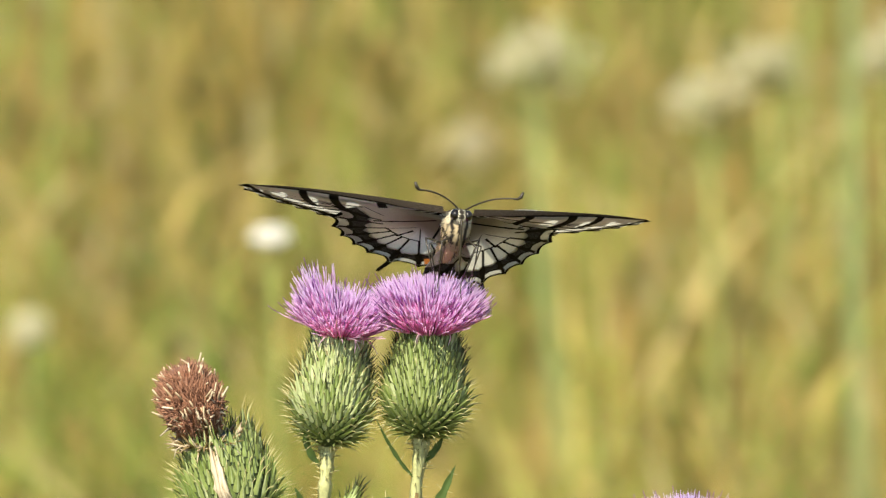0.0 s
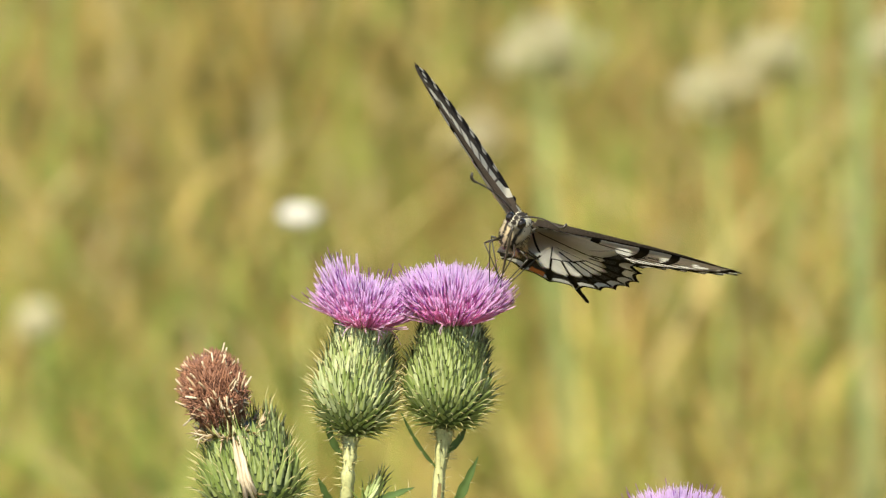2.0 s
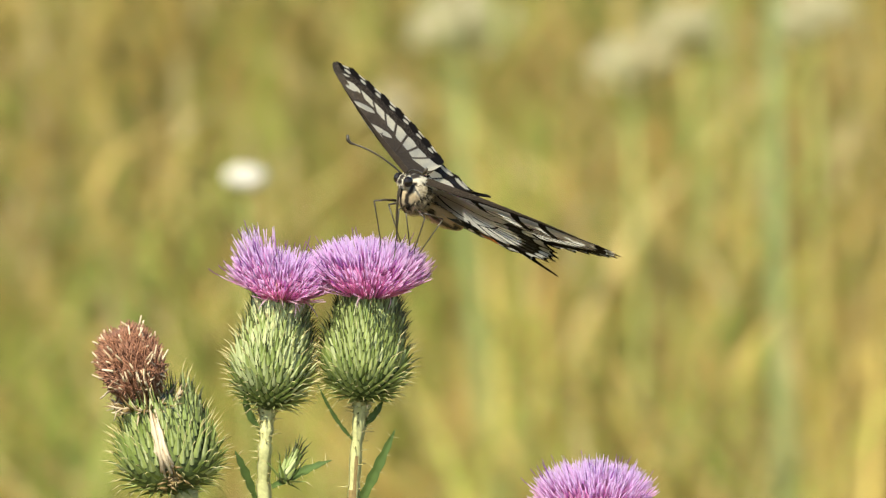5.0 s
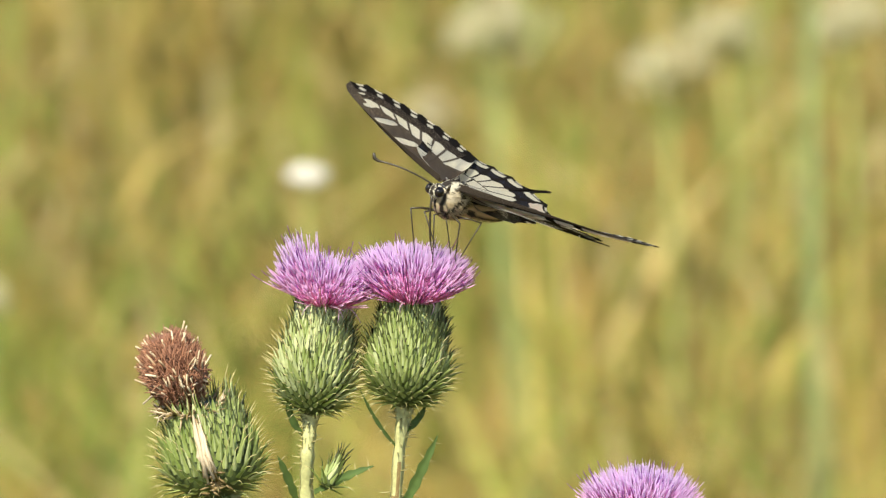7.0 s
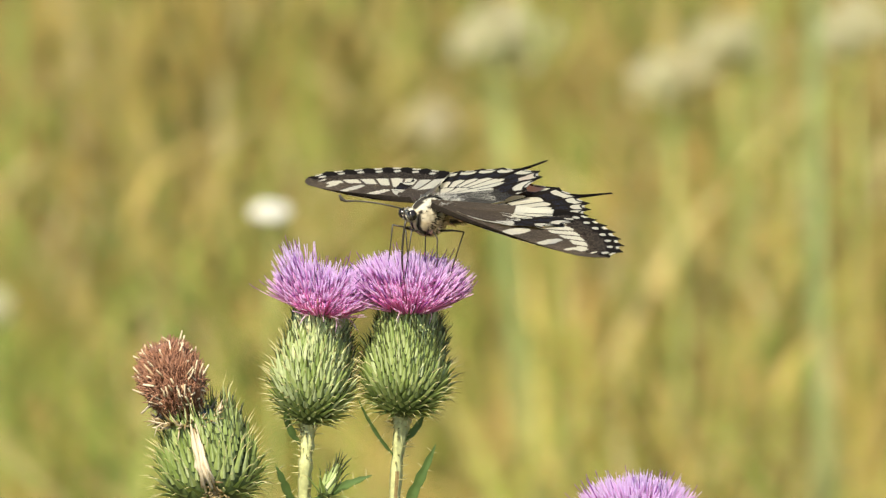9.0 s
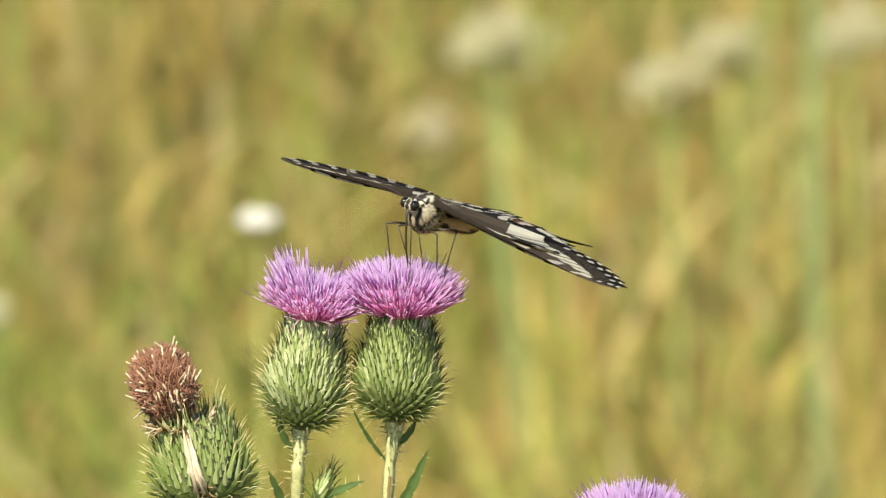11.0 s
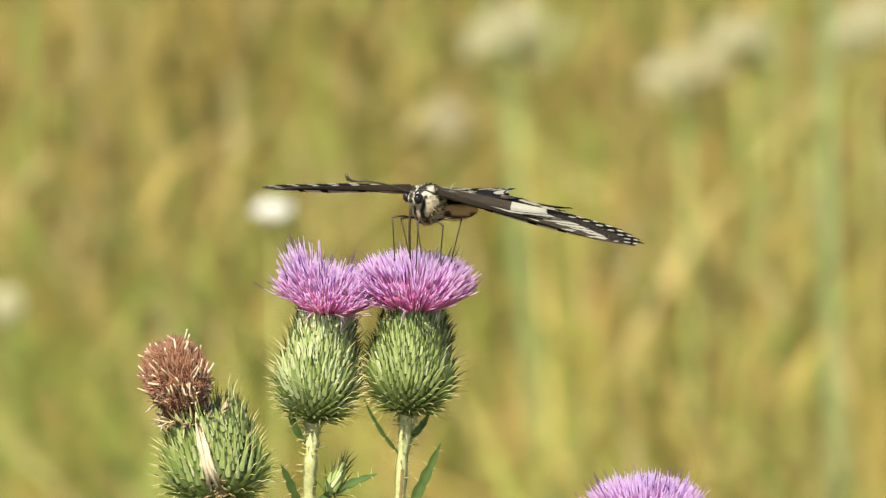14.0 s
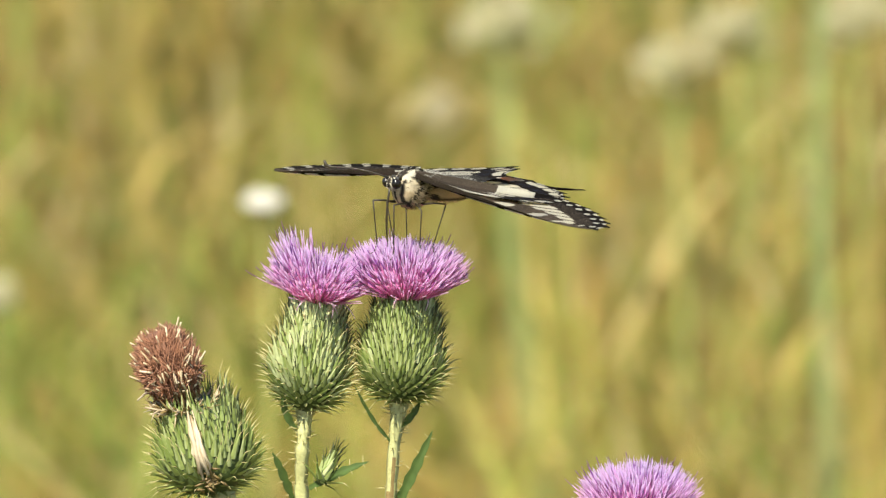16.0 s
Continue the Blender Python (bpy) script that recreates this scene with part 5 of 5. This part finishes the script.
    walk(legs[1], [
        (0, aim((-0.0015, 0.0026, -0.0036), (-0.0014, -0.0023, -0.0169), (-0.3, 1, 0.35))),
        (0.5, aim((-0.0015, 0.0026, -0.0036), (-0.0019, -0.0017, -0.0164), (-0.3, 1, 0.35))),
        (1, aim((-0.0015, 0.0026, -0.0036), (-0.0024, -0.0014, -0.0165), (-0.3, 1, 0.35))),
        (1.5, aim((-0.0015, 0.0026, -0.0036), (-0.0020, -0.0017, -0.0153), (-0.3, 1, 0.35))),
        (2, aim((-0.0015, 0.0026, -0.0036), (-0.0023, -0.0004, -0.0153), (-0.3, 1, 0.35))),
        (2.5, aim((-0.0015, 0.0026, -0.0036), (0.0011, -0.0018, -0.0157), (-0.3, 1, 0.35))),
        (3, aim((-0.0015, 0.0026, -0.0036), (-0.0006, -0.0006, -0.0158), (-0.3, 1, 0.35))),
        (3.5, aim((-0.0015, 0.0026, -0.0036), (-0.0012, -0.0005, -0.0163), (-0.3, 1, 0.35))),
        (6, aim((-0.0015, 0.0026, -0.0036), (-0.0035, 0.0005, -0.0175), (-0.3, 1, 0.35))),
        (6.5, aim((-0.0015, 0.0026, -0.0036), (-0.0039, 0.0013, -0.0180), (-0.3, 1, 0.35))),
        (7, aim((-0.0015, 0.0026, -0.0036), (-0.0043, 0.0041, -0.0171), (-0.3, 1, 0.35))),
        (7.5, aim((-0.0015, 0.0026, -0.0036), (-0.0028, 0.0037, -0.0181), (-0.3, 1, 0.35))),
        (8, aim((-0.0015, 0.0026, -0.0036), (-0.0033, 0.0071, -0.0153), (-0.3, 1, 0.35))),
        (8.5, aim((-0.0015, 0.0026, -0.0036), (-0.0018, 0.0098, -0.0140), (-0.3, 1, 0.35))),
        (11, aim((-0.0015, 0.0026, -0.0036), (-0.0042, 0.0042, -0.0173), (-0.3, 1, 0.35))),
        (11.5, aim((-0.0015, 0.0026, -0.0036), (-0.0026, 0.0006, -0.0188), (-0.3, 1, 0.35))),
        (12, aim((-0.0015, 0.0026, -0.0036), (-0.0016, 0.0023, -0.0179), (-0.3, 1, 0.35))),
        (12.5, aim((-0.0015, 0.0026, -0.0036), (-0.0015, 0.0077, -0.0148), (-0.3, 1, 0.35))),
        (13, aim((-0.0015, 0.0026, -0.0036), (-0.0011, 0.0072, -0.0149), (-0.3, 1, 0.35))),
        (13.5, aim((-0.0015, 0.0026, -0.0036), (-0.0020, 0.0050, -0.0183), (-0.3, 1, 0.35))),
        (14, aim((-0.0015, 0.0026, -0.0036), (-0.0019, 0.0052, -0.0176), (-0.3, 1, 0.35))),
        (14.5, aim((-0.0015, 0.0026, -0.0036), (-0.0010, 0.0067, -0.0164), (-0.3, 1, 0.35))),
        (15, aim((-0.0015, 0.0026, -0.0036), (-0.0014, 0.0096, -0.0136), (-0.3, 1, 0.35))),
        (15.5, aim((-0.0015, 0.0026, -0.0036), (-0.0006, 0.0084, -0.0144), (-0.3, 1, 0.35))),
        (16, aim((-0.0015, 0.0026, -0.0036), (-0.0011, 0.0062, -0.0181), (-0.3, 1, 0.35))),
    ])
    walk(legs[2], [
        (0, aim((0.001875, 0.0004, -0.0036), (0.0031, -0.0060, -0.0123), (0.75, 0.45, 0.5))),
        (0.5, aim((0.001875, 0.0004, -0.0036), (0.0021, -0.0050, -0.0124), (0.75, 0.45, 0.5))),
        (1, aim((0.001875, 0.0004, -0.0036), (0.0014, -0.0045, -0.0132), (0.75, 0.45, 0.5))),
        (1.5, aim((0.001875, 0.0004, -0.0036), (-0.0001, -0.0046, -0.0127), (0.75, 0.45, 0.5))),
        (2, aim((0.001875, 0.0004, -0.0036), (-0.0027, -0.0056, -0.0126), (0.75, 0.45, 0.5))),
        (2.5, aim((0.001875, 0.0004, -0.0036), (0.0028, -0.0066, -0.0123), (0.75, 0.45, 0.5))),
        (3, aim((0.001875, 0.0004, -0.0036), (0.0008, -0.0063, -0.0125), (0.75, 0.45, 0.5))),
        (3.5, aim((0.001875, 0.0004, -0.0036), (-0.0002, -0.0065, -0.0132), (0.75, 0.45, 0.5))),
        (6, aim((0.001875, 0.0004, -0.0036), (0.0020, -0.0066, -0.0130), (0.75, 0.45, 0.5))),
        (6.5, aim((0.001875, 0.0004, -0.0036), (0.0021, -0.0058, -0.0138), (0.75, 0.45, 0.5))),
        (7, aim((0.001875, 0.0004, -0.0036), (0.0017, -0.0034, -0.0135), (0.75, 0.45, 0.5))),
        (7.5, aim((0.001875, 0.0004, -0.0036), (0.0031, -0.0035, -0.0136), (0.75, 0.45, 0.5))),
        (8, aim((0.001875, 0.0004, -0.0036), (0.0029, -0.0006, -0.0119), (0.75, 0.45, 0.5))),
        (8.5, aim((0.001875, 0.0004, -0.0036), (0.0043, 0.0018, -0.0114), (0.75, 0.45, 0.5))),
        (11, aim((0.001875, 0.0004, -0.0036), (0.0021, -0.0028, -0.0131), (0.75, 0.45, 0.5))),
        (11.5, aim((0.001875, 0.0004, -0.0036), (0.0027, -0.0055, -0.0134), (0.75, 0.45, 0.5))),
        (12, aim((0.001875, 0.0004, -0.0036), (0.0035, -0.0040, -0.0128), (0.75, 0.45, 0.5))),
        (12.5, aim((0.001875, 0.0004, -0.0036), (0.0041, 0.0004, -0.0114), (0.75, 0.45, 0.5))),
        (13, aim((0.001875, 0.0004, -0.0036), (0.0043, 0.0001, -0.0114), (0.75, 0.45, 0.5))),
        (13.5, aim((0.001875, 0.0004, -0.0036), (0.0037, -0.0020, -0.0139), (0.75, 0.45, 0.5))),
        (14, aim((0.001875, 0.0004, -0.0036), (0.0037, -0.0016, -0.0133), (0.75, 0.45, 0.5))),
        (14.5, aim((0.001875, 0.0004, -0.0036), (0.0044, -0.0004, -0.0125), (0.75, 0.45, 0.5))),
        (15, aim((0.001875, 0.0004, -0.0036), (0.0043, 0.0023, -0.0116), (0.75, 0.45, 0.5))),
        (15.5, aim((0.001875, 0.0004, -0.0036), (0.0046, 0.0009, -0.0115), (0.75, 0.45, 0.5))),
        (16, aim((0.001875, 0.0004, -0.0036), (0.0046, -0.0004, -0.0144), (0.75, 0.45, 0.5))),
    ])
    walk(legs[3], [
        (0, aim((-0.001875, 0.0004, -0.0036), (-0.0046, -0.0071, -0.0130), (-0.75, 0.45, 0.5))),
        (0.5, aim((-0.001875, 0.0004, -0.0036), (-0.0055, -0.0066, -0.0134), (-0.75, 0.45, 0.5))),
        (1, aim((-0.001875, 0.0004, -0.0036), (-0.0059, -0.0060, -0.0137), (-0.75, 0.45, 0.5))),
        (1.5, aim((-0.001875, 0.0004, -0.0036), (-0.0044, -0.0060, -0.0125), (-0.75, 0.45, 0.5))),
        (2, aim((-0.001875, 0.0004, -0.0036), (-0.0029, -0.0047, -0.0129), (-0.75, 0.45, 0.5))),
        (2.5, aim((-0.001875, 0.0004, -0.0036), (0.0019, -0.0053, -0.0131), (-0.75, 0.45, 0.5))),
        (3, aim((-0.001875, 0.0004, -0.0036), (-0.0000, -0.0049, -0.0132), (-0.75, 0.45, 0.5))),
        (3.5, aim((-0.001875, 0.0004, -0.0036), (-0.0010, -0.0052, -0.0138), (-0.75, 0.45, 0.5))),
        (6, aim((-0.001875, 0.0004, -0.0036), (-0.0040, -0.0066, -0.0143), (-0.75, 0.45, 0.5))),
        (6.5, aim((-0.001875, 0.0004, -0.0036), (-0.0040, -0.0061, -0.0150), (-0.75, 0.45, 0.5))),
        (7, aim((-0.001875, 0.0004, -0.0036), (-0.0044, -0.0036, -0.0147), (-0.75, 0.45, 0.5))),
        (7.5, aim((-0.001875, 0.0004, -0.0036), (-0.0046, -0.0049, -0.0154), (-0.75, 0.45, 0.5))),
        (8, aim((-0.001875, 0.0004, -0.0036), (-0.0047, -0.0018, -0.0133), (-0.75, 0.45, 0.5))),
        (8.5, aim((-0.001875, 0.0004, -0.0036), (-0.0032, 0.0007, -0.0127), (-0.75, 0.45, 0.5))),
        (11, aim((-0.001875, 0.0004, -0.0036), (-0.0057, -0.0042, -0.0140), (-0.75, 0.45, 0.5))),
        (11.5, aim((-0.001875, 0.0004, -0.0036), (-0.0043, -0.0069, -0.0151), (-0.75, 0.45, 0.5))),
        (12, aim((-0.001875, 0.0004, -0.0036), (-0.0036, -0.0054, -0.0149), (-0.75, 0.45, 0.5))),
        (12.5, aim((-0.001875, 0.0004, -0.0036), (-0.0033, -0.0009, -0.0135), (-0.75, 0.45, 0.5))),
        (13, aim((-0.001875, 0.0004, -0.0036), (-0.0032, -0.0011, -0.0139), (-0.75, 0.45, 0.5))),
        (13.5, aim((-0.001875, 0.0004, -0.0036), (-0.0039, -0.0031, -0.0149), (-0.75, 0.45, 0.5))),
        (14, aim((-0.001875, 0.0004, -0.0036), (-0.0038, -0.0027, -0.0144), (-0.75, 0.45, 0.5))),
        (14.5, aim((-0.001875, 0.0004, -0.0036), (-0.0030, -0.0015, -0.0141), (-0.75, 0.45, 0.5))),
        (15, aim((-0.001875, 0.0004, -0.0036), (-0.0032, 0.0013, -0.0124), (-0.75, 0.45, 0.5))),
        (15.5, aim((-0.001875, 0.0004, -0.0036), (-0.0028, 0.0002, -0.0128), (-0.75, 0.45, 0.5))),
        (16, aim((-0.001875, 0.0004, -0.0036), (-0.0029, -0.0015, -0.0148), (-0.75, 0.45, 0.5))),
    ])
    walk(legs[4], [
        (0, aim((0.00175, -0.0014, -0.0036), (0.0025, -0.0093, -0.0102), (0.8, -0.55, 0.45))),
        (0.5, aim((0.00175, -0.0014, -0.0036), (0.0016, -0.0086, -0.0105), (0.8, -0.55, 0.45))),
        (1, aim((0.00175, -0.0014, -0.0036), (0.0009, -0.0080, -0.0113), (0.8, -0.55, 0.45))),
        (1.5, aim((0.00175, -0.0014, -0.0036), (-0.0006, -0.0081, -0.0110), (0.8, -0.55, 0.45))),
        (2, aim((0.00175, -0.0014, -0.0036), (-0.0017, -0.0080, -0.0119), (0.8, -0.55, 0.45))),
        (2.5, aim((0.00175, -0.0014, -0.0036), (0.0040, -0.0077, -0.0117), (0.8, -0.55, 0.45))),
        (3, aim((0.00175, -0.0014, -0.0036), (0.0021, -0.0079, -0.0120), (0.8, -0.55, 0.45))),
        (3.5, aim((0.00175, -0.0014, -0.0036), (0.0010, -0.0085, -0.0125), (0.8, -0.55, 0.45))),
        (6, aim((0.00175, -0.0014, -0.0036), (0.0012, -0.0105, -0.0129), (0.8, -0.55, 0.45))),
        (6.5, aim((0.00175, -0.0014, -0.0036), (0.0012, -0.0100, -0.0139), (0.8, -0.55, 0.45))),
        (7, aim((0.00175, -0.0014, -0.0036), (0.0007, -0.0077, -0.0140), (0.8, -0.55, 0.45))),
        (7.5, aim((0.00175, -0.0014, -0.0036), (0.0023, -0.0078, -0.0137), (0.8, -0.55, 0.45))),
        (8, aim((0.00175, -0.0014, -0.0036), (0.0024, -0.0047, -0.0124), (0.8, -0.55, 0.45))),
        (8.5, aim((0.00175, -0.0014, -0.0036), (0.0038, -0.0022, -0.0122), (0.8, -0.55, 0.45))),
        (11, aim((0.00175, -0.0014, -0.0036), (0.0014, -0.0069, -0.0129), (0.8, -0.55, 0.45))),
        (11.5, aim((0.00175, -0.0014, -0.0036), (0.0019, -0.0097, -0.0129), (0.8, -0.55, 0.45))),
        (12, aim((0.00175, -0.0014, -0.0036), (0.0028, -0.0081, -0.0125), (0.8, -0.55, 0.45))),
        (12.5, aim((0.00175, -0.0014, -0.0036), (0.0038, -0.0037, -0.0118), (0.8, -0.55, 0.45))),
        (13, aim((0.00175, -0.0014, -0.0036), (0.0037, -0.0039, -0.0119), (0.8, -0.55, 0.45))),
        (13.5, aim((0.00175, -0.0014, -0.0036), (0.0030, -0.0061, -0.0136), (0.8, -0.55, 0.45))),
        (14, aim((0.00175, -0.0014, -0.0036), (0.0032, -0.0057, -0.0130), (0.8, -0.55, 0.45))),
        (14.5, aim((0.00175, -0.0014, -0.0036), (0.0039, -0.0044, -0.0126), (0.8, -0.55, 0.45))),
        (15, aim((0.00175, -0.0014, -0.0036), (0.0039, -0.0015, -0.0121), (0.8, -0.55, 0.45))),
        (15.5, aim((0.00175, -0.0014, -0.0036), (0.0040, -0.0030, -0.0119), (0.8, -0.55, 0.45))),
        (16, aim((0.00175, -0.0014, -0.0036), (0.0042, -0.0044, -0.0140), (0.8, -0.55, 0.45))),
    ])
    walk(legs[5], [
        (0, aim((-0.00175, -0.0014, -0.0036), (-0.0058, -0.0100, -0.0119), (-0.8, -0.55, 0.45))),
        (0.5, aim((-0.00175, -0.0014, -0.0036), (-0.0055, -0.0092, -0.0121), (-0.8, -0.55, 0.45))),
        (1, aim((-0.00175, -0.0014, -0.0036), (-0.0061, -0.0085, -0.0126), (-0.8, -0.55, 0.45))),
        (1.5, aim((-0.00175, -0.0014, -0.0036), (-0.0045, -0.0079, -0.0116), (-0.8, -0.55, 0.45))),
        (2, aim((-0.00175, -0.0014, -0.0036), (-0.0026, -0.0059, -0.0125), (-0.8, -0.55, 0.45))),
        (2.5, aim((-0.00175, -0.0014, -0.0036), (0.0024, -0.0060, -0.0126), (-0.8, -0.55, 0.45))),
        (3, aim((-0.00175, -0.0014, -0.0036), (0.0005, -0.0057, -0.0127), (-0.8, -0.55, 0.45))),
        (3.5, aim((-0.00175, -0.0014, -0.0036), (-0.0006, -0.0063, -0.0133), (-0.8, -0.55, 0.45))),
        (6, aim((-0.00175, -0.0014, -0.0036), (-0.0033, -0.0076, -0.0138), (-0.8, -0.55, 0.45))),
        (6.5, aim((-0.00175, -0.0014, -0.0036), (-0.0033, -0.0071, -0.0146), (-0.8, -0.55, 0.45))),
        (7, aim((-0.00175, -0.0014, -0.0036), (-0.0036, -0.0048, -0.0145), (-0.8, -0.55, 0.45))),
        (7.5, aim((-0.00175, -0.0014, -0.0036), (-0.0038, -0.0065, -0.0150), (-0.8, -0.55, 0.45))),
        (8, aim((-0.00175, -0.0014, -0.0036), (-0.0046, -0.0041, -0.0136), (-0.8, -0.55, 0.45))),
        (8.5, aim((-0.00175, -0.0014, -0.0036), (-0.0042, -0.0022, -0.0140), (-0.8, -0.55, 0.45))),
        (11, aim((-0.00175, -0.0014, -0.0036), (-0.0057, -0.0066, -0.0140), (-0.8, -0.55, 0.45))),
        (11.5, aim((-0.00175, -0.0014, -0.0036), (-0.0035, -0.0084, -0.0144), (-0.8, -0.55, 0.45))),
        (12, aim((-0.00175, -0.0014, -0.0036), (-0.0029, -0.0071, -0.0143), (-0.8, -0.55, 0.45))),
        (12.5, aim((-0.00175, -0.0014, -0.0036), (-0.0037, -0.0036, -0.0142), (-0.8, -0.55, 0.45))),
        (13, aim((-0.00175, -0.0014, -0.0036), (-0.0030, -0.0034, -0.0141), (-0.8, -0.55, 0.45))),
        (13.5, aim((-0.00175, -0.0014, -0.0036), (-0.0050, -0.0062, -0.0154), (-0.8, -0.55, 0.45))),
        (14, aim((-0.00175, -0.0014, -0.0036), (-0.0049, -0.0059, -0.0147), (-0.8, -0.55, 0.45))),
        (14.5, aim((-0.00175, -0.0014, -0.0036), (-0.0040, -0.0045, -0.0148), (-0.8, -0.55, 0.45))),
        (15, aim((-0.00175, -0.0014, -0.0036), (-0.0041, -0.0015, -0.0134), (-0.8, -0.55, 0.45))),
        (15.5, aim((-0.00175, -0.0014, -0.0036), (-0.0038, -0.0028, -0.0136), (-0.8, -0.55, 0.45))),
        (16, aim((-0.00175, -0.0014, -0.0036), (-0.0039, -0.0047, -0.0149), (-0.8, -0.55, 0.45))),
    ])
    walk(tongue, [
        (0, aim((0, 0.0058, -0.0006), (-0.0015, -0.0039, -0.0176), (0, 1, 0.2))),
        (0.5, aim((0, 0.0058, -0.0006), (-0.0029, -0.0030, -0.0179), (0, 1, 0.2))),
        (1, aim((0, 0.0058, -0.0006), (-0.0034, -0.0024, -0.0180), (0, 1, 0.2))),
        (1.5, aim((0, 0.0058, -0.0006), (-0.0036, -0.0033, -0.0162), (0, 1, 0.2))),
        (2, aim((0, 0.0058, -0.0006), (-0.0037, -0.0029, -0.0158), (0, 1, 0.2))),
        (2.5, aim((0, 0.0058, -0.0006), (0.0007, -0.0050, -0.0156), (0, 1, 0.2))),
        (3, aim((0, 0.0058, -0.0006), (-0.0012, -0.0036, -0.0160), (0, 1, 0.2))),
        (3.5, aim((0, 0.0058, -0.0006), (-0.0021, -0.0034, -0.0168), (0, 1, 0.2))),
        (6, aim((0, 0.0058, -0.0006), (-0.0021, -0.0032, -0.0166), (0, 1, 0.2))),
        (6.5, aim((0, 0.0058, -0.0006), (-0.0023, -0.0023, -0.0174), (0, 1, 0.2))),
        (7, aim((0, 0.0058, -0.0006), (-0.0026, 0.0007, -0.0168), (0, 1, 0.2))),
        (7.5, aim((0, 0.0058, -0.0006), (-0.0010, 0.0003, -0.0175), (0, 1, 0.2))),
        (8, aim((0, 0.0058, -0.0006), (-0.0014, 0.0039, -0.0151), (0, 1, 0.2))),
        (8.5, aim((0, 0.0058, -0.0006), (0.0002, 0.0065, -0.0141), (0, 1, 0.2))),
        (11, aim((0, 0.0058, -0.0006), (-0.0025, 0.0010, -0.0167), (0, 1, 0.2))),
        (11.5, aim((0, 0.0058, -0.0006), (-0.0016, -0.0025, -0.0179), (0, 1, 0.2))),
        (12, aim((0, 0.0058, -0.0006), (-0.0005, -0.0006, -0.0174), (0, 1, 0.2))),
        (12.5, aim((0, 0.0058, -0.0006), (0.0002, 0.0049, -0.0149), (0, 1, 0.2))),
        (13, aim((0, 0.0058, -0.0006), (0.0002, 0.0046, -0.0152), (0, 1, 0.2))),
        (13.5, aim((0, 0.0058, -0.0006), (-0.0003, 0.0021, -0.0178), (0, 1, 0.2))),
        (14, aim((0, 0.0058, -0.0006), (-0.0002, 0.0025, -0.0174), (0, 1, 0.2))),
        (14.5, aim((0, 0.0058, -0.0006), (0.0006, 0.0041, -0.0163), (0, 1, 0.2))),
        (15, aim((0, 0.0058, -0.0006), (0.0001, 0.0072, -0.0142), (0, 1, 0.2))),
        (15.5, aim((0, 0.0058, -0.0006), (0.0009, 0.0058, -0.0148), (0, 1, 0.2))),
        (16, aim((0, 0.0058, -0.0006), (0.0006, 0.0039, -0.0182), (0, 1, 0.2))),
    ])


motions()
